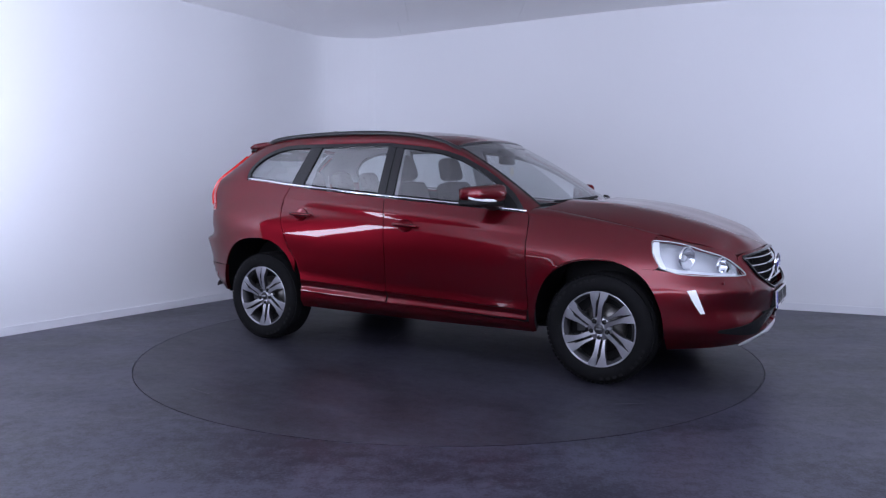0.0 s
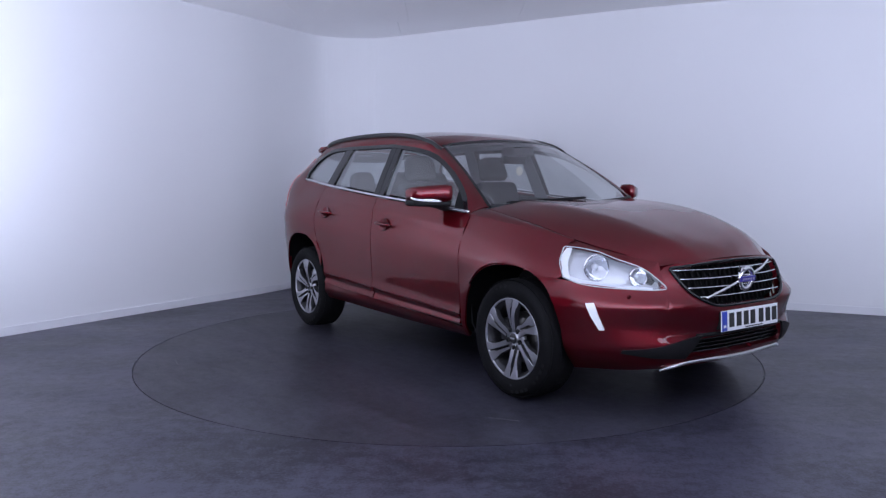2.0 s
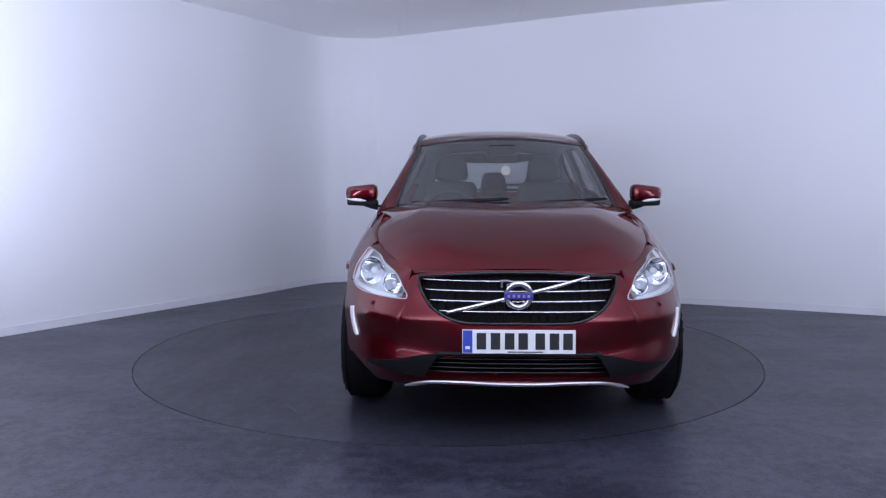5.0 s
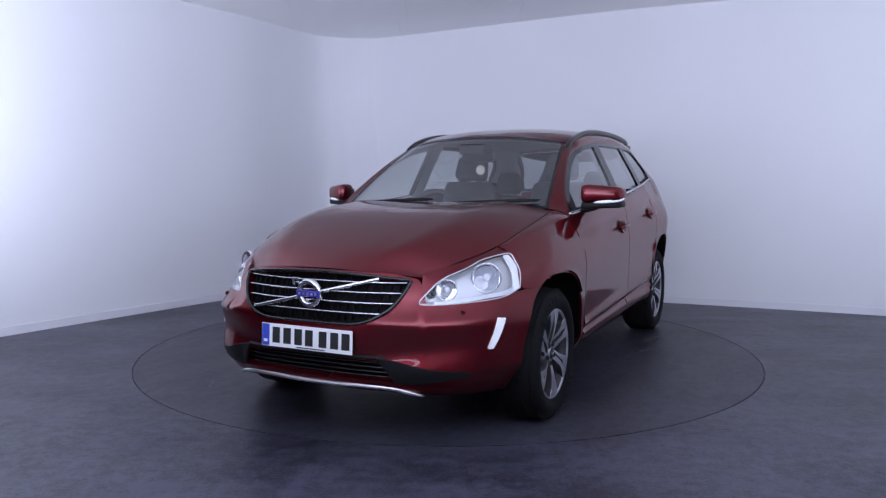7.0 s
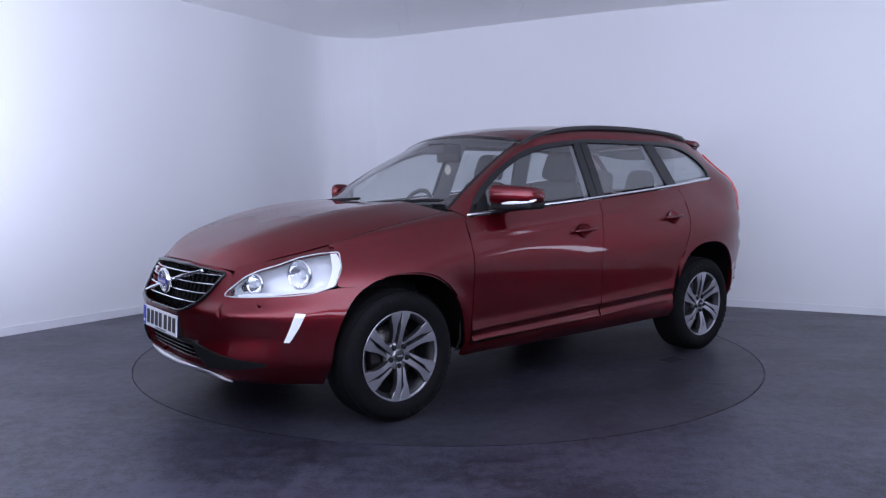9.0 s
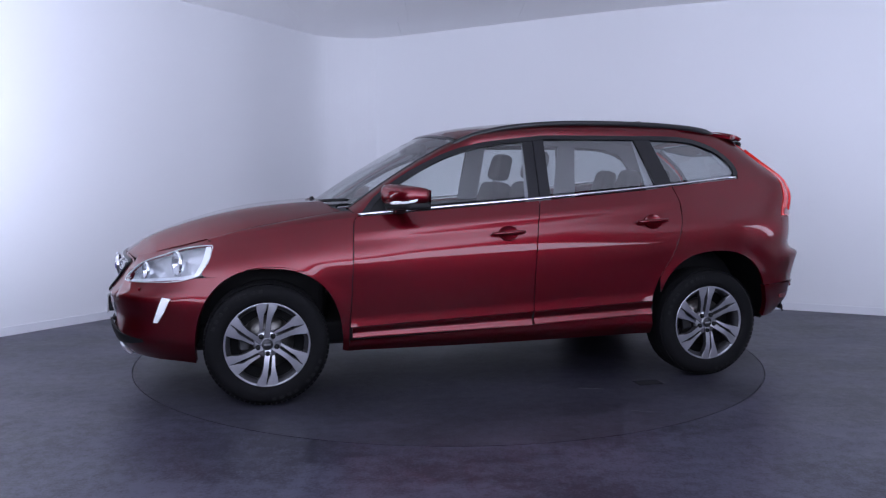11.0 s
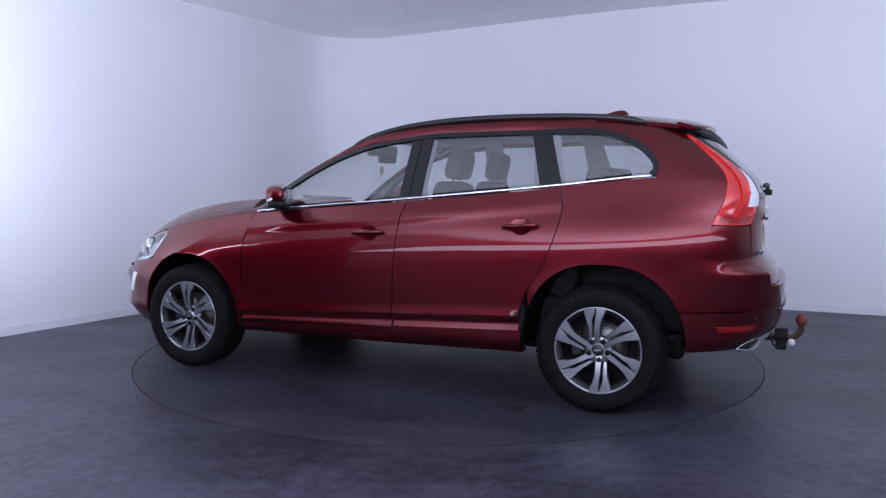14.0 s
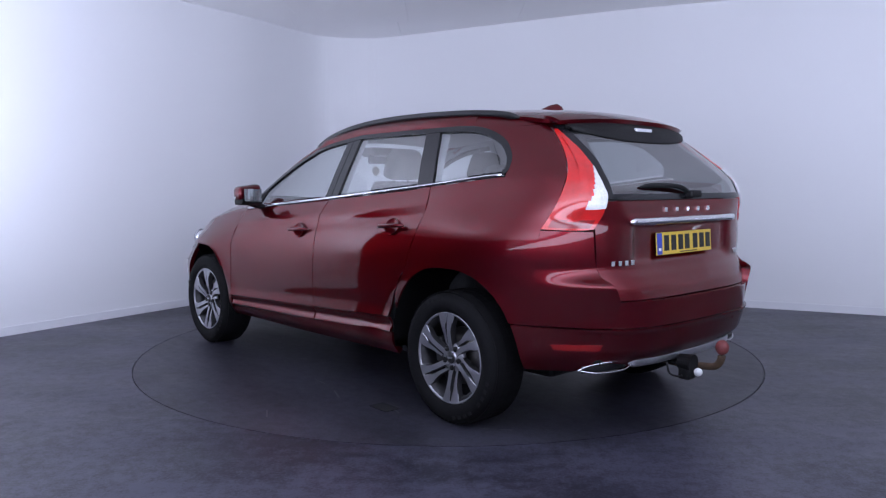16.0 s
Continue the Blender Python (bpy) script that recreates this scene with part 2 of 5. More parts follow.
def tube(name, pts, width, height, mat, parent, label="", side=1, up=(0, 0, 1), round_=2.5, taper=0.0, seg=10, n=None):
    """A bar of rounded section swept along a line; its ends are closed and may taper."""
    p = smooth_line(pts, n or max(12, 6 * len(pts)))
    d = np.gradient(p, axis=0)
    d /= np.linalg.norm(d, axis=1, keepdims=True)
    up = np.array(up, float)
    s = np.cross(d, up)
    s /= np.maximum(np.linalg.norm(s, axis=1, keepdims=True), 1e-9)
    u = np.cross(s, d)
    verts, faces = [], []
    k = len(p)
    for i in range(k):
        e = min(i, k - 1 - i) / (k - 1) * 2
        sc = 1.0 if not taper else min(1.0, max(0.12, (e / taper)) ** 0.5)
        for a in np.linspace(0, 2 * math.pi, seg, endpoint=False):
            c, si = math.cos(a), math.sin(a)
            cx = math.copysign(abs(c) ** (2 / round_), c) * width / 2 * sc
            cy = math.copysign(abs(si) ** (2 / round_), si) * height / 2 * sc
            verts.append(p[i] + s[i] * cx + u[i] * cy)
    for i in range(k - 1):
        for j in range(seg):
            a, b = i * seg + j, i * seg + (j + 1) % seg
            faces.append((a, b, b + seg, a + seg))
    faces.append(tuple(range(seg))[::-1])
    faces.append(tuple(range((k - 1) * seg, k * seg)))
    if side < 0:
        verts = [(v[0], -v[1], v[2]) for v in verts]
        faces = [f[::-1] for f in faces]
    return mesh_object(name, verts, faces, mat, parent, label)


def box(bm, centre, size, bevel=0.0, m=None):
    """A box with bevelled edges added to bm."""
    r = bmesh.ops.create_cube(bm, size=1.0)
    vs = r["verts"]
    for v in vs:
        v.co = Vector((v.co.x * size[0], v.co.y * size[1], v.co.z * size[2]))
    if bevel:
        es = list({e for v in vs for e in v.link_edges})
        r = bmesh.ops.bevel(bm, geom=es, offset=bevel, segments=3, affect="EDGES", profile=0.6)
        vs = list({v for f in r["faces"] for v in f.verts} | {v for v in vs if v.is_valid})
    for v in vs:
        co = (m @ v.co) if m else v.co
        v.co = co + Vector(centre)
    return vs


def lathe(name, profile, mat, parent, seg=64, label="", axis="y", at=(0, 0, 0), side=1):
    """A body of revolution round the y axis: profile of (radius, y)."""
    verts, faces = [], []
    k = len(profile)
    for i in range(seg):
        a = 2 * math.pi * i / seg
        for r, y in profile:
            verts.append((at[0] + r * math.cos(a), at[1] + y * side, at[2] + r * math.sin(a)))
    for i in range(seg):
        for j in range(k - 1):
            a, b = i * k + j, ((i + 1) % seg) * k + j
            faces.append((a, a + 1, b + 1, b) if side > 0 else (a, b, b + 1, a + 1))
    return mesh_object(name, verts, faces, mat, parent, label)


# ---------------------------------------------------------------- the studio room
CEILING = 3.05
PLAN = smooth_line([(-4.14, 5.15), (-3.87, 5.63), (-3.606, 6.1), (-2.61, 7.69), (-2.15, 8.4), (-1.62, 9.36), (-1.30, 9.60), (-0.95, 9.66), (-0.62, 9.56),
                    (0.74, 8.76), (1.86, 8.12), (3.0, 7.62), (4.185, 7.09), (6.2, 6.1), (6.6, 5.6), (6.6, 2.0)], 360)


def wall_strip(name, line, z0, z1, thick, mat, kind_label, inset=0.0):
    """A wall of even thickness along a plan line; its inner face lies on the line."""
    p = np.array(line)
    d = np.gradient(p, axis=0)
    d /= np.linalg.norm(d, axis=1, keepdims=True)
    n = np.stack([d[:, 1], -d[:, 0]], 1)      # towards the room
    a, b = p + n * inset, p - n * thick
    verts, faces = [], []
    ring = ((a, z0), (a, z1), (b, z1), (b, z0))
    k = len(p)
    for q, z in ring:
        verts += [(x, y, z) for x, y in q]
    for r in range(4):
        s, t = r * k, ((r + 1) % 4) * k
        faces += [(s + i, t + i, t + i + 1, s + i + 1) for i in range(k - 1)]
    faces += [(0, 3 * k, 2 * k, k), (k - 1, 2 * k - 1, 3 * k - 1, 4 * k - 1)]
    ob = mesh_object(name, verts, faces, mat, None)
    ob.data.polygons.foreach_set("use_smooth", [False] * len(ob.data.polygons))
    return tagged(ob, kind_label, "wall", kind="structure")


def build_room():
    wall_strip("wall_curved", PLAN, 0.0, CEILING, 0.15, M_WALL, "white painted studio wall curving round the corner")
    sk = wall_strip("baseboard", PLAN, 0.0, 0.072, -0.001, M_SKIRT, "white painted skirting board along the wall", inset=0.011)
    tagged(sk, category="baseboard")
    # unseen closing walls, grey so that the car sides reflect less light
    back = [(6.6, 2.0), (6.6, -3.2), (-6.2, -3.2), (-6.2, 0.6)]
    for a, b in zip(back, back[1:]):
        wall_strip("wall_back", [a, ((a[0] + b[0]) / 2, (a[1] + b[1]) / 2), b], 0.0, CEILING, 0.15, M_BACK, "unseen plain grey wall that closes the studio")
    # a wide opening in one side gives onto a dark hall with strip lights
    hall = [(-6.2, 0.6), (-13.0, -3.0), (-13.0, 10.0), (-4.22, 5.22)]
    for a, b in zip(hall, hall[1:]):
        wall_strip("wall_hall", [a, ((a[0] + b[0]) / 2, (a[1] + b[1]) / 2), b], 0.0, 4.2, 0.15, M_HALL, "dark wall of the hall beside the studio")
    bm = bmesh.new()
    box(bm, (-9.9, 3.5, 4.25), (7.4, 14.0, 0.1))
    tagged(part("ceiling_hall", bm, M_HALL), "dark ceiling of the hall beside the studio", "ceiling", kind="structure")
    for i in range(4):
        for j in range(2):
            bm = bmesh.new()
            box(bm, (0, 0, 0), (0.8, 0.07, 0.05), 0.01)
            lamp = part("strip_light", bm, M_STRIP)
            lamp.matrix_world = pose(-8.0 - 1.9 * j, 0.6 + 1.8 * i, 4.16, 0, 0, 12)
            tagged(lamp, "bright strip light under the dark hall ceiling", "lamp", "strip lights in the hall")
    # floor with a round opening for the turntable
    bm = bmesh.new()
    ring = [bm.verts.new((CENTRE.x + (RADIUS + 0.007) * math.cos(a), CENTRE.y + (RADIUS + 0.007) * math.sin(a), 0.0))
            for a in np.linspace(0, 2 * math.pi, 192, endpoint=False)]
    outer = []
    for a in np.linspace(0, 2 * math.pi, 192, endpoint=False):
        c, s = math.cos(a), math.sin(a)
        k = 1 / max(abs(c), abs(s))
        outer.append(bm.verts.new((CENTRE.x - 3.0 + 10.6 * c * k, CENTRE.y - 2.0 + 8.0 * s * k, 0.0)))
    for i in range(192):
        j = (i + 1) % 192
        bm.faces.new((ring[i], outer[i], outer[j], ring[j]))
        lo = [bm.verts.new(ring[i].co - Vector((0, 0, 0.05))), bm.verts.new(ring[j].co - Vector((0, 0, 0.05)))]
        bm.faces.new((ring[i], ring[j], lo[1], lo[0]))
    tagged(part("floor", bm, M_FLOOR), "dark blue-grey vinyl studio floor with scuffs", "floor", kind="structure")
    bm = bmesh.new()
    bmesh.ops.create_circle(bm, cap_ends=True, radius=RADIUS + 0.1, segments=96)
    pit = part("turntable_pit", bm, M_GAP)
    pit.location = (CENTRE.x, CENTRE.y, -0.045)
    tagged(pit, "dark pit under the turntable edge", "pit", kind="structure")
    # ceiling of large panels with fine joints
    bm = bmesh.new()
    box(bm, (0.2, 3.3, CEILING + 0.06), (14.0, 13.6, 0.1))
    for i in range(-6, 7):
        for j in range(-6, 7):
            box(bm, (0.35 + i * 1.2 - 0.13 * j, 6.9 + j * 1.2 - 0.3 * i * 0, CEILING + 0.006), (1.1975, 1.1975, 0.012))
    tagged(part("ceiling", bm, M_CEIL), "white panelled studio ceiling", "ceiling", kind="structure")


def build_turntable():
    table = new("turntable")
    table.location = CENTRE
    bm = bmesh.new()
    r = bmesh.ops.create_cone(bm, cap_ends=True, segments=192, radius1=RADIUS, radius2=RADIUS, depth=0.03)
    for v in r["verts"]:
        v.co.z -= 0.015
    part("turntable_plate", bm, M_DISC, table)
    # a small inspection cover and pale scuffs on the plate
    rng = random.Random(4)
    bm = bmesh.new()
    box(bm, (-0.95, 1.35, 0.0012), (0.16, 0.10, 0.0024))
    part("cover_plate", bm, M_GAP, table, "small dark cover plate")
    for k in range(16):
        a, d = rng.uniform(0, 6.28), rng.uniform(0.4, 2.15)
        bm = bmesh.new()
        box(bm, (d * math.cos(a), d * math.sin(a), 0.001), (rng.uniform(0.03, 0.20), rng.uniform(0.003, 0.010), 0.0015),
            m=Matrix.Rotation(rng.uniform(0, 3.1), 4, "Z"))
        part("scuff_mark", bm, M_SCUFF, table, "pale scuff on the vinyl")
    return tagged(table, "round dark vinyl turntable set flush in the floor", "turntable")


build_room()
TABLE = build_turntable()
# ---------------------------------------------------------------- the car's form (x forward, y to its left, z up; metres)
ZB = pchip([-2.35, -1.9, -1.61, -1.18, -0.245, 0.857, 1.2, 1.5, 1.7, 1.9, 2.1, 2.35],
           [1.285, 1.29, 1.277, 1.232, 1.149, 1.059, 1.02, 0.975, 0.93, 0.88, 0.83, 0.79])      # belt and top of the wing
WB = pchip([-2.35, -1.9, -1.64, -1.2, -0.25, 0.5, 0.86, 1.2, 1.5, 1.7, 2.35],
           [0.80, 0.780, 0.774, 0.806, 0.845, 0.84, 0.82, 0.81, 0.81, 0.82, 0.84])             # half width there
ZR = pchip([-2.0, -1.75, -1.5, -1.2, -0.8, -0.4, 0.0, 0.23, 0.47, 0.75, 0.95],
           [1.49, 1.548, 1.580, 1.599, 1.606, 1.597, 1.556, 1.497, 1.400, 1.245, 1.12])             # roof edge
WR = pchip([-2.0, -1.8, -1.2, -0.2, 0.23, 0.47, 0.75, 0.95], [0.54, 0.57, 0.60, 0.605, 0.61, 0.64, 0.695, 0.73])
ZC = pchip([-2.0, -1.86, -1.6, -1.2, -0.8, -0.4, 0.0, 0.3, 0.5], [1.57, 1.595, 1.640, 1.668, 1.672, 1.662, 1.630, 1.575, 1.50])   # roof centre
XF = pchip([0.15, 0.20, 0.30, 0.42, 0.52, 0.60, 0.68, 0.75, 0.82, 0.9, 1.1], [2.08, 2.14, 2.25, 2.295, 2.305, 2.30, 2.275, 2.255, 2.225, 2.17, 2.12])
XR = pchip([0.15, 0.20, 0.30, 0.38, 0.47, 0.60, 0.74, 0.80, 0.86, 1.05, 1.15, 1.24, 1.36, 1.5, 1.6, 1.7],
           [2.00, 2.04, 2.13, 2.21, 2.285, 2.295, 2.27, 2.235, 2.20, 2.195, 2.19, 2.165, 2.06, 1.91, 1.80, 1.7])
PF = pchip([0.3, 0.58, 0.72, 1.0], [3.3, 3.2, 2.75, 2.6])
PR = pchip([0.3, 0.6, 0.9, 1.05, 1.2, 1.7], [3.2, 3.4, 4.3, 4.6, 6.0, 6.0])


def half_width(x, z):
    """The body's half width at a place of its side view."""
    x, z = np.broadcast_arrays(np.asarray(x, float), np.asarray(z, float))
    zb, wb, zr, wr = ZB(x), WB(x), ZR(x), WR(x)
    zr = np.maximum(zr, zb + 0.05)
    low = 0.46 * np.ones_like(x)
    zk = np.stack([0 * x + 0.12, 0 * x + 0.27, 0 * x + 0.36, low, low + (zb - low) * 0.3, low + (zb - low) * 0.66, low + (zb - low) * 0.87, zb,
                   (zb + zr) / 2, zr, zr + 0.1])
    yk = np.stack([0 * x + 0.78, 0 * x + 0.865, 0 * x + 0.920, 0 * x + 0.929, 0 * x + 0.940, 0 * x + 0.930, wb + 0.051, wb, (wb + wr) / 2 + 0.014, wr, wr - 0.12])
    h = np.diff(zk, axis=0)
    d = np.diff(yk, axis=0) / h
    m = np.zeros_like(zk)
    m[0], m[-1] = d[0], d[-1]
    m[1:-1] = (d[:-1] * h[1:] + d[1:] * h[:-1]) / (h[1:] + h[:-1])
    zz = np.clip(z, zk[0], zk[-1])
    y = np.zeros_like(x)
    for i in range(len(zk) - 1):
        inside = (zz >= zk[i]) & (zz <= zk[i + 1])
        t = (zz - zk[i]) / h[i]
        v = ((1 + 2 * t) * (1 - t) ** 2 * yk[i] + t * (1 - t) ** 2 * h[i] * m[i] + t * t * (3 - 2 * t) * yk[i + 1] + t * t * (t - 1) * h[i] * m[i + 1])
        y = np.where(inside, v, y)
    # wheel-arch flares
    for cx, cz, r in ((1.350, 0.32, 0.43), (-1.408, 0.34, 0.45)):
        e = np.hypot(x - cx, z - cz)
        y = y + 0.009 * np.exp(-((e - r) / 0.06) ** 2) / (1 + np.exp((z - 0.80) / 0.03))
    rf = np.clip((x - 1.0) / (XF(z) - 1.0), 0, 1)
    rr = np.clip((-x - 1.0) / (XR(z) - 1.0), 0, 1)
    return y * (1 - rf ** PF(z)) ** (1 / PF(z)) * (1 - rr ** PR(z)) ** (1 / PR(z))


def side_points(g):
    """(x, z) to places on the body's side."""
    g = np.asarray(g, float)
    return np.stack([g[..., 0], half_width(g[..., 0], g[..., 1]), g[..., 1]], -1)


def end_x(y, z, front):
    """The x at which the nose or the tail has that half width."""
    y, z = np.broadcast_arrays(np.asarray(y, float), np.asarray(z, float))
    a, b = np.full(y.shape, 1.0), (XF(z) if front else XR(z)) + 0 * y
    s = 1 if front else -1
    for _ in range(40):
        c = (a + b) / 2
        wide = half_width(s * c, z) > y
        a, b = np.where(wide, c, a), np.where(wide, b, c)
    return s * (a + b) / 2


AXIS = 0.9


def polar(p, front=True):
    """Boundary points ('x', x, z) or ('y', y, z) as (angle, z) round an upright axis within the nose or the tail."""
    out = []
    s = 1 if front else -1
    for k, v, z in p:
        x, y = (v, float(half_width(v, z))) if k == "x" else (float(end_x(abs(v), z, front)), v)
        out.append((math.atan2(y, s * x - AXIS), z))
    return out


def round_points(g, front=True):
    """(angle, z) to places on the nose or the tail."""
    g = np.asarray(g, float)
    q, z = g[..., 0], g[..., 1]
    s = 1 if front else -1
    a, b = np.zeros_like(q), np.full(q.shape, 1.6)
    for _ in range(40):
        c = (a + b) / 2
        inside = np.abs(c * np.sin(q)) < half_width(s * (AXIS + c * np.cos(q)), z)
        inside &= (AXIS + c * np.cos(q)) < (XF(z) if front else XR(z))
        a, b = np.where(inside, c, a), np.where(inside, b, c)
    return np.stack([s * (AXIS + a * np.cos(q)), a * np.sin(q), z], -1)


def arch(cx, cz, rx, rz, a0, a1, n=22, back=None):
    """A squarish wheel arch; back is its reach behind the axle where that differs."""
    return [(cx + (back if back and math.cos(a) < 0 else rx) * math.copysign(abs(math.cos(a)) ** 0.83, math.cos(a)), cz + rz * abs(math.sin(a)) ** 0.83)
            for a in np.radians(np.linspace(a0, a1, n))]


def hood_edge(x):
    return pchip([0.85, 0.93, 1.2, 1.5, 1.7, 1.85, 2.0, 2.1, 2.3], [0.73, 0.735, 0.75, 0.742, 0.715, 0.66, 0.585, 0.51, 0.44])(x)


def hood_z(x, y):
    x, y = np.asarray(x, float), np.abs(np.asarray(y, float))
    ridge = pchip([0.8, 0.93, 1.2, 1.41, 1.64, 1.85, 2.05, 2.15, 2.24, 2.30],
                  [1.148, 1.144, 1.132, 1.113, 1.073, 1.015, 0.940, 0.890, 0.832, 0.79])(x)
    edge = pchip([0.8, 0.93, 1.2, 1.5, 1.7, 1.85, 2.0, 2.12, 2.3], [1.092, 1.084, 1.042, 0.983, 0.93, 0.892, 0.855, 0.826, 0.79])(x)
    w = y / hood_edge(x)
    return edge + (ridge - edge) * (1 - np.clip(w, 0, 1.1) ** 4.2) + 0.010 * np.exp(-((w - 0.66) / 0.13) ** 2) - 0.006 * np.exp(-(w / 0.4) ** 2)


def screen_point(v, u):
    """The windscreen: v from cowl to header, u from the middle (0) to the pillar (1)."""
    y = u * (0.715 + (0.585 - 0.715) * v)
    x = 1.10 + (0.335 - 1.10) * v - (0.20 - 0.07 * v) * np.abs(u) ** 2.2
    z = 1.095 + (1.560 - 1.095) * v - 0.045 * v * np.abs(u) ** 2.2 + 0.022 * np.sin(np.pi * v) + 0 * u
    return np.stack([x, y, z], -1)


CAR = new("car")
tagged(CAR, "dark metallic red estate sport utility car on the turntable", "car")

BELT_GAP = 0.006
DLO = [(0.835, 1.072), (0.753, 1.165), (0.610, 1.268), (0.434, 1.368), (0.259, 1.443), (0.051, 1.497), (-0.25, 1.533), (-0.376, 1.543), (-0.98, 1.548),
       (-1.10, 1.547), (-1.30, 1.540), (-1.43, 1.515), (-1.555, 1.462), (-1.635, 1.39), (-1.66, 1.335)]
FD_FRONT = [(0.93, 0.432), (0.918, 0.60), (0.908, 0.789), (0.894, 1.0), (0.872, 1.050)]
B_SEAM = [(-0.174, 0.478), (-0.178, 0.60), (-0.183, 0.73), (-0.206, 0.996), (-0.238, 1.138)]
C_SEAM = [(-0.952, 0.515), (-0.976, 0.585), (-1.012, 0.671), (-1.095, 0.803), (-1.160, 0.985), (-1.178, 1.12), (-1.150, 1.224)]


def shift(line, dx):
    return [(p[0] + dx, p[1]) for p in line]


def belt(x0, x1, n=9, dz=-0.010):
    return [(x, float(ZB(x)) + dz) for x in np.linspace(x0, x1, n)]


def build_sides(s):
    """Doors, wing, quarter panel and side glass of one side: s is 1 for the car's left."""
    g = 0.0030
    # front wing over its wheel arch
    lo = arch(1.352, 0.30, 0.420, 0.482, 180, 60, back=0.385)
    lo = [(0.9675, 0.292)] + lo[1:]
    hi = belt(0.884, 1.685)
    wing = coons(lo, hi, [lo[0], (0.935, 0.292)] + shift(FD_FRONT, 0.003), [lo[-1], (1.65, 0.730), (1.725, 0.736), (1.715, 0.785), (1.680, 0.85), hi[-1]], 54, 26)
    sheet("front_wing", side_points(wing), M_PAINT, CAR, side=s)
    # doors
    for name, f, r, cut in (("front_door", shift(FD_FRONT, -g), shift(B_SEAM, g), 0), ("rear_door", shift(B_SEAM, -g), shift(C_SEAM, g), 1)):
        grid = coons([r[0], f[0]], [(r[-1][0], r[-1][1])] + belt(r[-1][0], f[-1][0], 7)[1:-1] + [f[-1]], r, f, 40, 30)
        pts = side_points(grid)
        # the pressed crease under the belt and the tucked lower edge
        zrel = grid[..., 1] - (ZB(grid[..., 0]) - 0.115)
        pts[..., 1] += 0.005 * np.exp(-(np.abs(zrel - 0.012) / 0.022) ** 2) - 0.005 * np.exp(-(np.abs(zrel + 0.03) / 0.035) ** 2)
        pts[..., 1] += 0.010 * np.exp(-((grid[..., 1] - grid[:, :1, 1]) / 0.03) ** 2)
        door = sheet(name, pts, M_PAINT, CAR, side=s)
        x0, x1 = (r[0][0] + 0.004, f[0][0] - 0.012) if not cut else (r[0][0] - 0.008, f[0][0] - 0.004)
        low = [(x0, 0.395 + 0.0), (x1, 0.345 + 0.022)] if not cut else [(x0, 0.43), (x1, 0.398)]
        strip = coons(low, [(x0, float(np.interp(x0, [-0.95, 0.93], [0.508, 0.424]))), (x1, float(np.interp(x1, [-0.95, 0.93], [0.508, 0.424])))],
                      [low[0], (x0, float(np.interp(x0, [-0.95, 0.93], [0.508, 0.424])))], [low[1], (x1, float(np.interp(x1, [-0.95, 0.93], [0.508, 0.424])))], 24, 8)
        sp = side_points(strip)
        vv = np.linspace(0, 1, 8)[None, :]
        sp[..., 1] += 0.004 - 0.014 * np.sin(np.pi * np.clip(vv, 0, 1)) ** 2 * (vv < 0.85)
        sheet("door_cladding", sp, M_PAINT, door, "red lower door moulding", side=s)
        # handle in its round recess
        hx, hz = ((-0.10, 0.953) if not cut else (-1.045, 1.012))
        hy = float(half_width(hx + 0.06, hz))
        a = np.linspace(0, 2 * math.pi, 28)
        rr = np.linspace(0, 1, 6)
        gx = hx + 0.085 + 0.058 * np.outer(np.cos(a), rr)
        gz = hz - 0.003 + 0.043 * np.outer(np.sin(a), rr)
        cup = side_points(np.stack([gx, gz], -1))
        cup[..., 1] += 0.003 + 0.010 * (rr ** 2)[None, :]
        sheet("handle_recess", cup, M_DARKPAINT, door, "dark recess behind the handle", side=s, depth=0.006)
        tube("door_handle", [(hx - 0.018, hy + 0.014, hz + 0.004), (hx + 0.03, hy + 0.034, hz + 0.004), (hx + 0.10, hy + 0.037, hz), (hx + 0.16, hy + 0.034, hz - 0.004),
                             (hx + 0.192, hy + 0.012, hz - 0.007)], 0.022, 0.027, M_PAINT, door, side=s, taper=0.15, up=(0, 1, 0))
    # rocker
    rk = coons([(-0.975, 0.300), (0.0, 0.283), (0.94, 0.283)], [(-0.962, 0.425), (0.0, 0.385), (0.925, 0.345)], [(-0.975, 0.300), (-0.962, 0.425)], [(0.94, 0.283), (0.925, 0.345)], 50, 12)
    rp = side_points(rk)
    vv = np.linspace(0, 1, 12)[None, :]
    rp[..., 1] += 0.007 * np.sin(np.pi * np.clip(vv * 1.05, 0, 1)) ** 1.5 - 0.008
    sheet("sill_panel", rp, M_PAINT, CAR, side=s, depth=0.03)
    # rear quarter below the belt, round to the tailgate
    lo2 = arch(-1.408, 0.32, 0.428, 0.497, 25.5, 152.5, 22)
    lo_q = polar([("x", x, z) for x, z in lo2], False)
    lef = [lo_q[0]] + polar([("x", x, z) for x, z in shift(C_SEAM, -g) if z > 0.60], False)
    # two pieces: over the arch, and the corner behind it under the lamp
    up1 = polar([("x", x, z) for x, z in belt(-1.150, -1.66, 6)] + [("x", -1.80, 1.262), ("x", -2.000, 1.250)], False)
    low1 = lo_q + polar([("x", -1.82, 0.580), ("x", -1.90, 0.582)], False)
    rig1 = [low1[-1]] + polar([("x", -1.9155, 0.75), ("x", -1.9405, 0.95), ("x", -1.945, 1.026), ("x", -1.978, 1.11), ("x", -2.001, 1.19), ("x", -2.000, 1.250)], False)
    q1 = coons(low1, up1, lef, rig1, 60, 30)
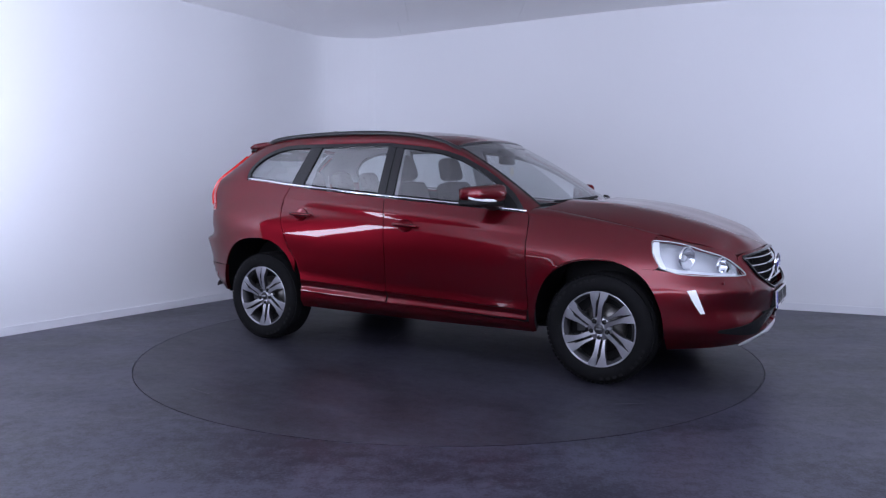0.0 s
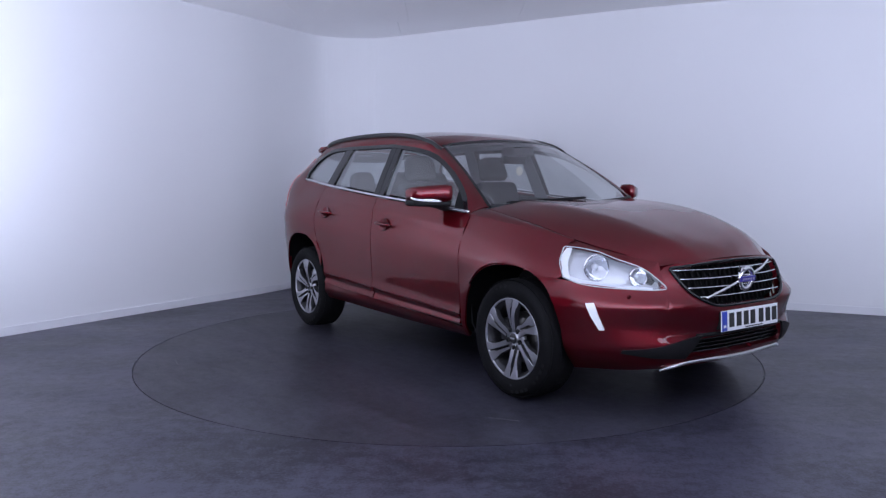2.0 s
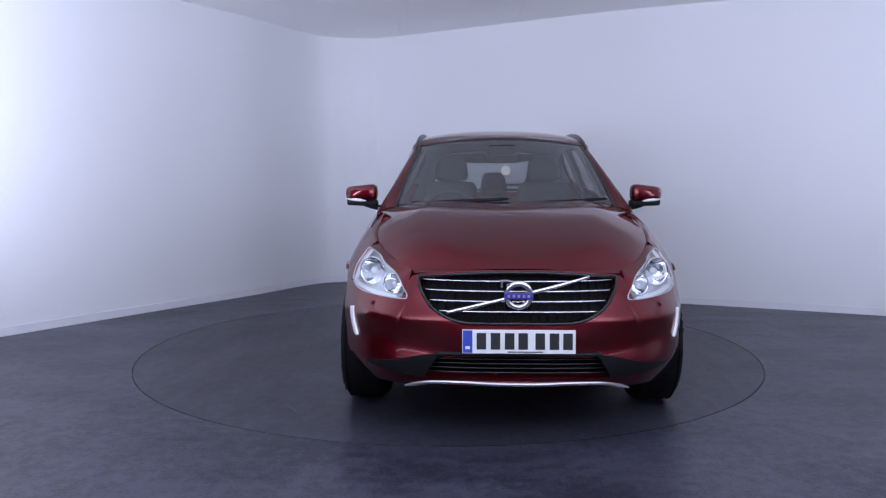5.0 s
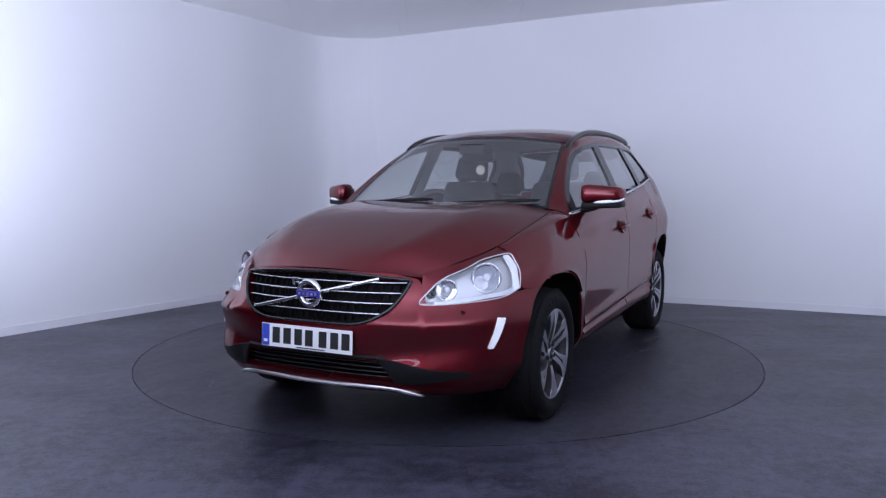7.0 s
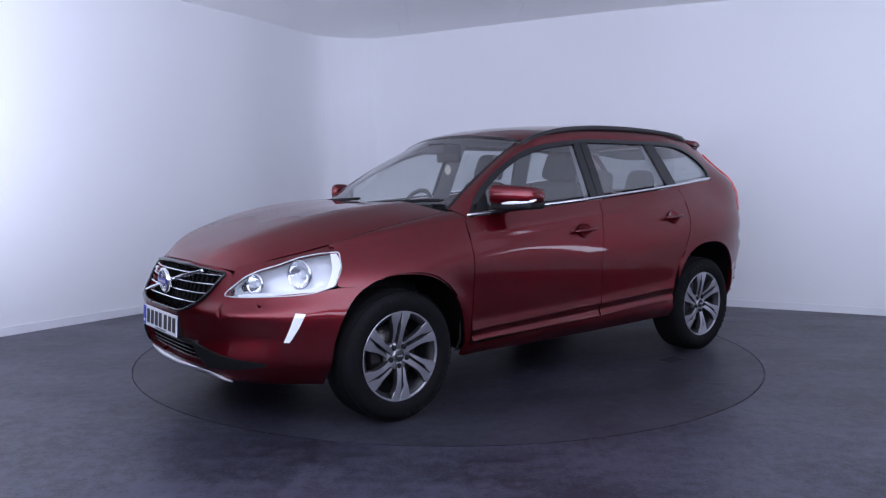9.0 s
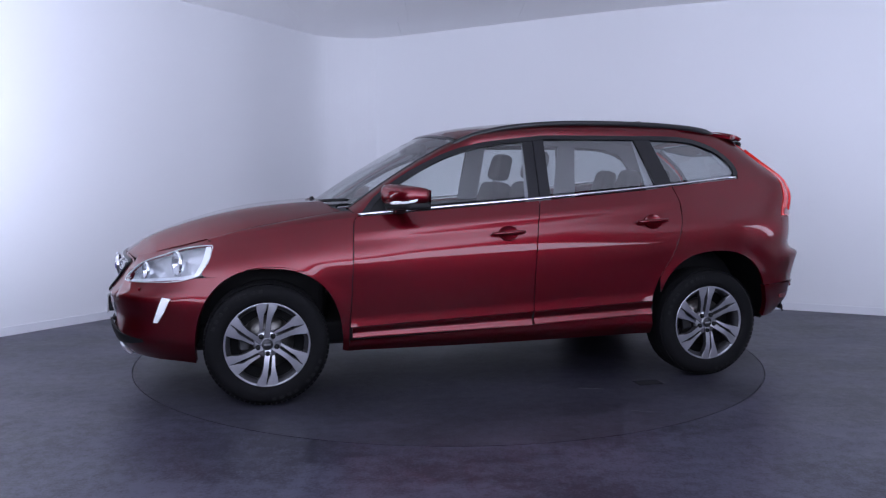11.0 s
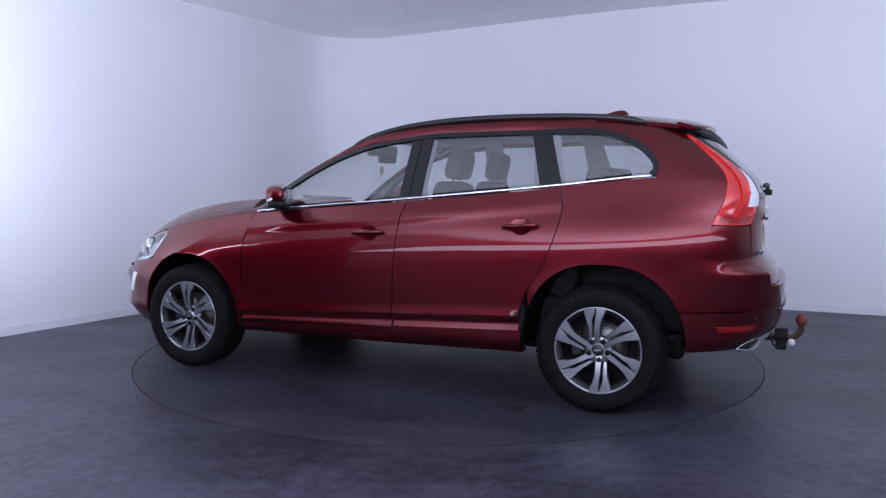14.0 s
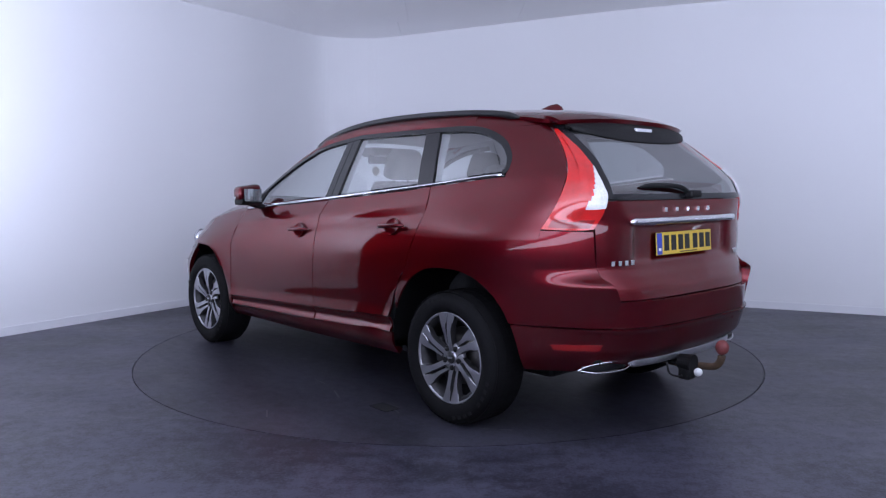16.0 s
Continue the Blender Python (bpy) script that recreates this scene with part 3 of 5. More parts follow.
    sheet("rear_quarter", round_points(q1, False), M_PAINT, CAR, side=s)
    low2 = polar([("x", -1.899, 0.582), ("x", -2.05, 0.586), ("y", 0.72, 0.582), ("y", 0.625, 0.582)], False)
    top2 = polar([("x", -1.945, 1.026), ("x", -2.03, 1.024), ("y", 0.71, 1.022), ("y", 0.680, 1.02)], False)
    lef2 = polar([("x", -1.899, 0.582), ("x", -1.9140, 0.75), ("x", -1.9390, 0.95), ("x", -1.945, 1.026)], False)
    rig2 = polar([("y", 0.625, 0.582), ("y", 0.610, 0.70), ("y", 0.655, 0.80), ("y", 0.672, 0.90), ("y", 0.680, 1.02)], False)
    c2 = round_points(coons(low2, top2, lef2, rig2, 36, 64), False)
    zz = c2[..., 2]
    # a ledge under the lamp, over the fuller bumper corner
    full = np.clip((0.875 - c2[..., 1]) / 0.16, 0, 1)
    c2[..., 0] -= (0.014 + XR(0.60) - XR(zz)) / (1 + np.exp((zz - 0.795) / 0.008)) * full * full * (3 - 2 * full)
    sheet("rear_corner", c2, M_PAINT, CAR, side=s, depth=0.06)
    # side glass and its black frame
    top = smooth_line(DLO, 90)
    xs = top[:, 0]

    def pane(name, xa_low, xa_up, xb_low, xb_up, mat, label, inset=0.012, parent=CAR):
        """Glass between two slanting uprights, from the belt to the frame's top; returns its outline."""
        n = 26
        bl = [(x, float(ZB(x)) + 0.022) for x in np.linspace(xa_low, xb_low, n)]
        tl = [(x, float(np.interp(-x, -xs, top[:, 1])) - 0.020) for x in np.linspace(xa_up, xb_up, n)]
        gr = coons(bl, tl, [bl[0], tl[0]], [bl[-1], tl[-1]], n, 14, rounded=False)
        p = side_points(gr)
        p[..., 1] -= inset
        ob = sheet(name, p, mat, parent, label, side=s, depth=0.004)
        ob.visible_shadow = False
        return ob

    pane("front_side_window", 0.80, 0.44, -0.185, -0.20, M_GLASS, "clear front side window")
    pane("rear_side_window", -0.30, -0.315, -1.045, -0.955, M_PRIVACY, "lightly tinted rear side window")
    pane("quarter_window", -1.145, -1.045, -1.615, -1.44, M_PRIVACY, "lightly tinted rear quarter window")
    # front triangle of the front window (behind the mirror)
    tri = coons([(0.835, 1.078), (0.80, 1.083)], [(0.60, 1.262), (0.44, 1.342)], [(0.835, 1.078), (0.73, 1.17), (0.60, 1.262)], [(0.80, 1.083), (0.62, 1.21), (0.44, 1.342)], 8, 20)
    tp = side_points(tri)
    tp[..., 1] -= 0.012
    tri_ob = sheet("mirror_quarter_glass", tp, M_GLASS, CAR, "small front corner of the side window", side=s, depth=0.004)
    tri_ob.visible_shadow = False
    # rounded tail of the quarter window
    tail = coons([(-1.615, 1.298), (-1.640, 1.301)], [(-1.44, 1.490), (-1.50, 1.470)], [(-1.615, 1.298), (-1.53, 1.40), (-1.44, 1.490)],
                 [(-1.640, 1.301), (-1.640, 1.345), (-1.60, 1.405), (-1.50, 1.470)], 8, 16)
    tp = side_points(tail)
    tp[..., 1] -= 0.012
    t_ob = sheet("quarter_window_corner", tp, M_PRIVACY, CAR, "rounded rear corner of the quarter window", side=s, depth=0.004)
    t_ob.visible_shadow = False
    # black frame along the top, pillars between the panes
    fr = [(x, z) for x, z in DLO]
    line = smooth_line(fr + [(-1.657, 1.305), (-1.64, 1.288)], 80)
    p3 = side_points(line)
    inner = line.copy()
    d = np.gradient(line, axis=0)
    d /= np.linalg.norm(d, axis=1, keepdims=True)
    inner += np.stack([-d[:, 1], d[:, 0]], 1) * 0.024
    band = np.stack([line + (line - inner) * 0.25, line, inner], 1)
    bp = side_points(band)
    bp[..., 1] += 0.001
    sheet("window_frame", bp, M_GLOSSBLACK, CAR, "gloss black window surround", side=s, depth=0.016)
    for lo_a, lo_b, up_a, up_b in ((-0.175, -0.238, -0.192, -0.252), (-0.244, -0.312, -0.258, -0.326), (-1.035, -1.155, -0.945, -1.058)):
        b0 = [(lo_a, float(ZB(lo_a)) + 0.012), (lo_b, float(ZB(lo_b)) + 0.012)]
        t0 = [(up_a, float(np.interp(-up_a, -xs, top[:, 1])) - 0.008), (up_b, float(np.interp(-up_b, -xs, top[:, 1])) - 0.008)]
        gr = coons(b0, t0, [b0[0], t0[0]], [b0[1], t0[1]], 4, 14, rounded=False)
        pp = side_points(gr)
        pp[..., 1] -= 0.002
        sheet("window_pillar", pp, M_GLOSSBLACK, CAR, "gloss black pillar trim between the side windows", side=s, depth=0.02)
    # chrome strip on the belt
    cz = [(x, float(half_width(x, float(ZB(x)) + 0.004)) + 0.003, float(ZB(x)) + 0.004) for x in np.linspace(0.862, -1.635, 24)]
    tube("belt_strip", cz, 0.012, 0.017, M_CHROME, CAR, "bright chrome strip under the side windows", side=s, up=(0, 0, 1), n=70)
    # roof side: windscreen pillar, cant rail, rear pillar, from the frame's top to the roof's edge
    fx = smooth_line([(0.872, 1.052)] + fr[:11], 90)
    low3 = side_points(fx)
    pil = []
    for v in np.linspace(0.0, 1.0, 24):
        e = screen_point(np.array(v), np.array(0.98))
        pil.append(e)
    roofline = [(x, float(WR(x)), float(ZR(x)) + 0.010) for x in np.linspace(0.20, -1.30, 26)]
    up3 = smooth_line(pil + roofline[1:], 90)
    tt = np.linspace(0, 1, 9)[None, :, None]
    rail = low3[:, None] * (1 - tt) + up3[:, None] * tt
    crown = np.sin(np.pi * tt[..., 0]) * ramp01(np.linspace(1, 0, 90), 0.0, 0.2)[:, None]
    rail[..., 1] += 0.012 * crown
    rail[..., 2] += 0.006 * crown
    sheet("roof_side", rail, M_PAINT, CAR, side=s)
    # rear pillar between quarter window, belt and lamp
    rp_q = polar([("x", -2.000, 1.2490), ("x", -1.998, 1.270), ("x", -1.940, 1.352), ("x", -1.860, 1.432), ("x", -1.780, 1.502), ("x", -1.735, 1.535)], False)
    cps = coons(polar([("x", -1.655, 1.2690), ("x", -1.662, 1.335), ("x", -1.637, 1.39), ("x", -1.556, 1.463), ("x", -1.46, 1.508)], False), rp_q,
                polar([("x", -1.655, 1.2690), ("x", -1.80, 1.2610), ("x", -2.000, 1.2490)], False),
                polar([("x", -1.46, 1.508), ("x", -1.58, 1.528), ("x", -1.735, 1.535)], False), 30, 16)
    sheet("rear_pillar", round_points(cps, False), M_PAINT, CAR, side=s)
    sheet("pillar_lining", round_points(cps, False), M_PILLAR, CAR, "grey lining of the rear pillar", side=s, lift=-0.022, depth=0)
    up_s = coons([(-1.30, 1.5405), (-1.38, 1.528), (-1.46, 1.5085), (-1.58, 1.5285), (-1.735, 1.535), (-1.79, 1.505)],
                 [(x, float(ZR(x)) - 0.004) for x in np.linspace(-1.30, -1.76, 7)] + [(-1.82, 1.535)], [(-1.30, 1.5405), (-1.30, float(ZR(-1.30)) - 0.004)],
                 [(-1.79, 1.505), (-1.82, 1.535)], 30, 8)
    pts = side_points(up_s)
    sheet("upper_rear_pillar", pts, M_PAINT, CAR, side=s)
    sheet("pillar_lining", pts, M_PILLAR, CAR, "grey lining of the rear pillar", side=s, lift=-0.022, depth=0)
    sheet("cant_rail_lining", rail, M_PILLAR, CAR, "grey lining over the doors", side=s, lift=-0.022, depth=0)
    # roof rail
    rl = [(x, float(WR(x)) - 0.004, float(ZR(x)) + dz - 0.007) for x, dz in ((0.27, -0.010), (0.20, 0.004), (0.08, 0.016), (-0.15, 0.026), (-0.45, 0.031), (-0.80, 0.031),
                                                                   (-1.15, 0.030), (-1.42, 0.026), (-1.58, 0.012))]
    tube("roof_rail", rl, 0.034, 0.036, M_SATIN, CAR, "satin black roof rail", side=s, taper=0.06, n=60)
    # wheel-house liners
    for cx, cz, rx, rz in ((1.352, 0.30, 0.423, 0.485), (-1.408, 0.32, 0.431, 0.50)):
        ar = np.array(arch(cx, cz, rx, rz, 192, -12, 40))
        p0 = side_points(ar)
        p0[:, 1] -= 0.006
        p1 = p0.copy()
        p1[:, 1] -= 0.05
        p2 = np.stack([cx + (ar[:, 0] - cx) * 0.99, np.full(len(ar), 0.55), cz + (ar[:, 1] - cz) * 0.99], 1)
        sheet("wheel_liner", np.stack([p0, p1, p2], 1), M_GRILLE, CAR, "black wheel-arch liner", side=s, depth=0)
    # door mirror
    bm = bmesh.new()
    vs = box(bm, (0, 0, 0), (0.13, 0.225, 0.118), 0.045)
    for v in bm.verts:
        k = (v.co.y + 0.11) / 0.22
        v.co.z *= 0.80 + 0.22 * (1 - k)
        v.co.x += 0.040 * (1 - k) - 0.085 * k * k
        v.co.x *= 1.0 if v.co.x < 0 else 1.15
        v.co.z += 0.010 * (1 - k)
        v.co = Vector((v.co.x + 0.625, s * (v.co.y * 1.02 + 0.958), v.co.z + 1.172))
    if s < 0:
        bmesh.ops.reverse_faces(bm, faces=bm.faces[:])
    mirror = part("door_mirror", bm, M_PAINT, CAR, "red door mirror housing", smooth=True)
    bm = bmesh.new()
    box(bm, (0, 0, 0), (0.125, 0.215, 0.045), 0.02)
    for v in bm.verts:
        k = (v.co.y + 0.11) / 0.22
        v.co = Vector((v.co.x + 0.615 + 0.040 * (1 - k) - 0.078 * k * k, s * (v.co.y * 1.02 + 0.954), v.co.z + 1.112 + 0.006 * k))
    if s < 0:
        bmesh.ops.reverse_faces(bm, faces=bm.faces[:])
    part("mirror_base", bm, M_BLACK, mirror, "black lower mirror shell", smooth=True)
    tube("mirror_indicator", [(0.694, 0.905, 1.134), (0.670, 0.970, 1.134), (0.622, 1.035, 1.140), (0.565, 1.072, 1.150)], 0.016, 0.022, M_WHITELENS, mirror, "clear indicator strip", side=s, taper=0.2)
    tube("mirror_arm", [(0.62, 0.79, 1.075), (0.63, 0.86, 1.085), (0.635, 0.93, 1.105)], 0.075, 0.038, M_BLACK, mirror, "black mirror arm", side=s)
    gl = coons([(0.88, 1.115), (1.045, 1.125)], [(0.88, 1.205), (1.045, 1.205)], [(0.88, 1.115), (0.88, 1.205)], [(1.045, 1.125), (1.045, 1.205)], 8, 6, False)
    sheet("mirror_glass", np.stack([0.554 - 0.085 * ((gl[..., 0] - 0.88) / 0.185) ** 2 - 0.004, gl[..., 0], gl[..., 1]], -1), M_REFLECTOR, mirror, "mirror glass", side=s, depth=0)
    # black sail behind the mirror
    sl = coons([(0.845, 1.072), (0.70, 1.084)], [(0.76, 1.158), (0.66, 1.225)], [(0.845, 1.072), (0.76, 1.158)], [(0.70, 1.084), (0.66, 1.225)], 8, 8, False)
    sp = side_points(sl)
    sp[..., 1] -= 0.004
    sheet("mirror_sail", sp, M_BLACK, CAR, "black corner panel behind the mirror", side=s)


M_DARKPAINT = M_PAINT


def ramp01(v, a, b):
    """A smooth step from 0 at a to 1 at b."""
    t = np.clip((v - a) / (b - a), 0, 1)
    return t * t * (3 - 2 * t)


def build_front():
    # bonnet
    fe = [(2.105, -0.505), (2.150, -0.40), (2.195, -0.25), (2.214, 0.0), (2.195, 0.25), (2.150, 0.40), (2.105, 0.505)]
    ce = [(0.955, -0.734), (1.02, -0.60), (1.085, -0.32), (1.105, 0.0), (1.085, 0.32), (1.02, 0.60), (0.955, 0.734)]
    ed = [(x, float(hood_edge(x)) - 0.0015) for x in np.linspace(2.105, 0.955, 12)]
    ed[0] = (2.105, 0.505)
    ed[-1] = (0.955, 0.734)
    gr = coons([(x, y) for x, y in fe], ce, [(x, -y) for x, y in ed], ed, 60, 60)
    z = hood_z(gr[..., 0], gr[..., 1])
    nose = 0.842 - 0.034 * (gr[:, 0, 1] / 0.5) ** 2 - z[:, 0]
    z = z + nose[:, None] * np.exp(-(np.linspace(0, 1, 60) / 0.09) ** 2)[None]
    p = np.stack([gr[..., 0], gr[..., 1], z], -1)
    sheet("bonnet", p, M_PAINT, CAR, depth=0.045)
    # fill between wing top and bonnet edge is the wing's own turned edge
    for s in (1, -1):
        xs = np.linspace(0.86, 1.70, 30)
        a = np.stack([xs, half_width(xs, ZB(xs) - 0.010), ZB(xs) - 0.010], 1)
        b = np.stack([xs, hood_edge(xs) + 0.001, hood_z(xs, hood_edge(xs)) - 0.001], 1)
        t = np.linspace(0, 1, 6)[None, :, None]
        gr = a[:, None] * (1 - t) + b[:, None] * t
        gr[..., 2] += 0.008 * np.sin(np.pi * t[..., 0])
        sheet("wing_top", gr, M_PAINT, CAR, side=s)
    # windscreen, cowl, wipers
    v, u = np.meshgrid(np.linspace(0.03, 0.99, 24), np.linspace(-0.99, 0.99, 40), indexing="ij")
    ws = sheet("windscreen", screen_point(v, u), M_SCREEN, CAR, "clear curved windscreen", depth=0.005)
    ws.visible_shadow = False
    for s in (1, -1):
        v, u = np.meshgrid(np.linspace(0.0, 1.0, 24), np.linspace(0.962, 0.985, 4), indexing="ij")
        sheet("screen_edge", screen_point(v, u), M_GLOSSBLACK, CAR, "black windscreen edge seal", side=s, lift=0.003, depth=0.012)
    v, u = np.meshgrid(np.linspace(0.975, 1.01, 4), np.linspace(-0.96, 0.96, 30), indexing="ij")
    sheet("screen_header", screen_point(v, u), M_GLOSSBLACK, CAR, "dark band along the windscreen top", lift=0.002)
    v, u = np.meshgrid(np.linspace(-0.09, 0.045, 5), np.linspace(-0.985, 0.985, 30), indexing="ij")
    cw = screen_point(v, u)
    cw[..., 2] = 1.092 + 0.1 * np.clip(v, 0, 1) - 0.02 * np.abs(u) ** 2
    sheet("cowl", cw, M_BLACK, CAR, "black plastic cowl under the windscreen")
    for a, b in ((-0.60, 0.02), (0.10, 0.66)):
        pts = [screen_point(np.array(0.02 + 0.05 * k), np.array((a + (b - a) * k) / 0.715)) + np.array([0.012, 0, 0.016]) for k in np.linspace(0, 1, 6)]
        tube("wiper", [tuple(q) for q in pts], 0.016, 0.020, M_BLACK, CAR, "black windscreen wiper", taper=0.1)
    # bumper: one moulding from arch to arch, open at the grille and the lower intake
    nq, nz = 150, 70
    q_side = polar([("x", 1.748, 0.50)])[0][0]
    qs = np.linspace(-q_side, q_side, nq)
    top = []
    for q in qs:
        w = abs(q) / q_side
        top.append(np.interp(w, [0, 0.20, 0.38, 0.46, 0.488, 0.512, 0.60, 0.85, 0.93, 1.0], [0.836, 0.834, 0.822, 0.805, 0.795, 0.690, 0.688, 0.712, 0.729, 0.730]))
    top = np.array(top)
    bot = np.interp(np.abs(qs) / q_side, [0, 0.35, 0.7, 1.0], [0.284, 0.280, 0.255, 0.240])
    v = np.linspace(0, 1, nz)[None, :]
    zg = bot[:, None] * (1 - v) + top[:, None] * v
    qg = np.repeat(qs[:, None], nz, 1)
    # the side edge follows the wheel arch
    lean = np.clip((np.abs(qg) / q_side - 0.8) / 0.2, 0, 1)
    edge_x = 1.352 + 0.424 * np.clip(1 - np.abs((zg - 0.30) / 0.482) ** 2.4, 0.05, 1) ** (1 / 2.4)
    pts = round_points(np.stack([qg, zg], -1))
    pe = np.stack([edge_x, half_width(edge_x, zg) * np.sign(qg), zg], -1)
    tgt_q = np.arctan2(np.abs(pe[..., 1]), pe[..., 0] - AXIS)
    qg = np.sign(qg) * (np.abs(qg) + lean * (tgt_q - q_side))
    pts = round_points(np.stack([qg, zg], -1))
    y, z = pts[..., 1], pts[..., 2]
    # sculpting: chin tucked in, a crease under the lamps, lower corners drawn in
    pts[..., 0] -= 0.016 * np.exp(-((z - 0.455) / 0.045) ** 2) * np.exp(-(np.abs(y) / 0.62) ** 6)
    # a hollow under the lamps and a lip along the lower edge
    corner = ramp01(np.abs(y), 0.22, 0.52) * (1 - ramp01(np.abs(y), 0.68, 0.88))
    pts[..., 0] += (0.008 * np.exp(-((z - 0.375) / 0.035) ** 2) - 0.024 * np.exp(-((z - 0.505) / 0.055) ** 2) + 0.010 * np.exp(-((z - 0.61) / 0.03) ** 2)) * corner
    yc, zc = (y[1:, 1:] + y[:-1, :-1]) / 2, (z[1:, 1:] + z[:-1, :-1]) / 2
    grille = (np.abs(yc) < grille_half(zc) - 0.004) & (zc > 0.600) & (zc < 0.822 - 0.03 * (yc / 0.47) ** 2)
    intake = (np.abs(yc) < 0.465 - 0.80 * (zc - 0.335)) & (zc > 0.335) & (zc < 0.435)
    sheet("front_bumper", pts, M_PAINT, CAR, keep=~(grille | intake), depth=0.03)
    # grille: dark mesh set back, surround, bright bars
    bm = bmesh.new()
    gr = []
    zs = np.linspace(0.592, 0.832, 12)
    for zz in zs:
        gr.append([(float(end_x(abs(k) * grille_half(zz), zz, True)) - 0.055, k * grille_half(zz) * 1.04, zz) for k in np.linspace(-1, 1, 24)])
    grille_ob = sheet("grille", np.array(gr), M_GRILLE, CAR, "black grille insert with bright bars", depth=0)
    # upright slats in the mesh
    for k in np.linspace(-0.42, 0.42, 22):
        zl = [zz for zz in np.linspace(0.602, 0.812, 10) if abs(k) < grille_half(zz) - 0.01]
        if len(zl) > 2:
            tube("grille_slat", [(float(end_x(abs(k), zz, True)) - 0.038, k, zz) for zz in zl], 0.006, 0.02, M_GRILLE, grille_ob, up=(1, 0, 0), seg=6, n=8)
    for zz in (0.785, 0.740, 0.694, 0.648):
        w = grille_half(zz) - 0.010
        tube("grille_bar", [(float(end_x(abs(k), zz, True)) - 0.010, k, zz) for k in np.linspace(-w, w, 16)], 0.022, 0.0085, M_CHROME, grille_ob, "chrome grille bar", n=30)
    ring = [(float(end_x(abs(yy), zz, True)) + 0.004, yy, zz) for yy, zz in grille_outline()]
    tube("grille_surround", ring, 0.016, 0.020, M_GLOSSBLACK, grille_ob, "gloss black grille surround", up=(1, 0, 0), n=110)
    x0 = float(XF(0.69)) + 0.006
    tube("grille_sash", [(float(end_x(abs(k), 0.722 + 0.24 * k, True)) + 0.008, k, 0.722 + 0.24 * k) for k in (-0.335, -0.2, -0.1, 0.0, 0.1, 0.2, 0.335)], 0.012, 0.017, M_CHROME, grille_ob, "diagonal chrome sash")
    # round emblem: a chrome ring with an arrow and a blue bar
    emblem = lathe("emblem", [(0.050, -0.010), (0.050, 0.008), (0.056, 0.014), (0.072, 0.014), (0.078, 0.008), (0.078, -0.010)], M_CHROME, grille_ob, 48, "round chrome emblem with a blue bar")
    bm = bmesh.new()
    box(bm, (0.058, 0.020, 0.062), (0.018, 0.012, 0.012), 0.003)
    box(bm, (0.072, 0.010, 0.080), (0.046, 0.012, 0.012), 0.003, Matrix.Rotation(0.0, 4, "Y"))
    box(bm, (0.090, 0.010, 0.064), (0.012, 0.012, 0.042), 0.003)
    part("emblem_arrow", bm, M_CHROME, emblem)
    bm = bmesh.new()
    box(bm, (0, 0.012, 0), (0.150, 0.014, 0.034), 0.004)
    part("emblem_bar", bm, M_BLUE, emblem, "blue bar across the emblem")
    bm = bmesh.new()
    for i in range(5):
        box(bm, (-0.052 + 0.026 * i, 0.0195, 0), (0.014, 0.003, 0.014), 0.001)
    part("emblem_marks", bm, M_SILVER, emblem, "small silver marks")
    emblem.matrix_local = Matrix(((0, 1, 0, x0 + 0.006), (-1, 0, 0, 0), (0, 0, 1, 0.726), (0, 0, 0, 1))) @ pose(0, 0, 0, -6, 0, 0) @ Matrix.Diagonal((0.88, 0.88, 0.88, 1))
    # lower intake
    gr = [[(float(end_x(abs(k), zz, True)) - 0.07, k, zz) for k in np.linspace(-0.50, 0.50, 24)] for zz in np.linspace(0.325, 0.445, 8)]
    intake_ob = sheet("lower_intake", np.array(gr), M_GRILLE, CAR, "black lower air intake", depth=0)
    for zz in (0.352, 0.375, 0.398, 0.420):
        tube("intake_slat", [(float(end_x(abs(k), zz, True)) - 0.045, k, zz) for k in np.linspace(-0.45, 0.45, 14)], 0.03, 0.010, M_GLOSSBLACK, intake_ob, n=24)
    # black lower moulding that frames the intake and sweeps out to the corners
    for s in (1, -1):
        mo = coons(polar([("y", 0.440, 0.328), ("y", 0.60, 0.338), ("y", 0.735, 0.362)]), polar([("y", 0.365, 0.452), ("y", 0.46, 0.436), ("y", 0.58, 0.404), ("y", 0.735, 0.378)]),
                   polar([("y", 0.440, 0.328), ("y", 0.365, 0.452)]), polar([("y", 0.735, 0.362), ("y", 0.735, 0.378)]), 20, 8)
        mo = round_points(mo)
        mo[..., 0] += 0.006 * ramp01(mo[..., 1], 0.22, 0.52) * (1 - ramp01(mo[..., 1], 0.68, 0.88))
        sheet("intake_corner", mo, M_BLACK, CAR, "black moulding beside the lower intake", side=s, lift=0.003)
    up_m = [(float(end_x(abs(k), 0.442, True)) - 0.020, k, 0.446) for k in np.linspace(-0.385, 0.385, 16)]
    tube("intake_frame", up_m, 0.03, 0.022, M_BLACK, CAR, "black upper edge of the lower intake", n=30)
    # silver skid strip under the bumper
    sk = [(float(end_x(abs(k), 0.285, True)) + 0.010 - 0.02 * (abs(k) / 0.56) ** 3, k, zz) for k, zz in
          ((-0.54, 0.262), (-0.48, 0.282), (-0.40, 0.300), (-0.25, 0.304), (-0.1, 0.299), (0.1, 0.299), (0.25, 0.304), (0.40, 0.300), (0.48, 0.282), (0.54, 0.262))]
    tube("skid_strip", sk, 0.035, 0.023, M_SILVER, CAR, "satin silver skid strip under the bumper", taper=0.12, n=60)
    # plate
    plate = new("number_plate")
    plate.parent = CAR
    plate.location = (2.318, 0, 0.516)
    plate.rotation_euler = (0, radians(-3), 0)
    build_plate(plate, M_PLATEWHITE)
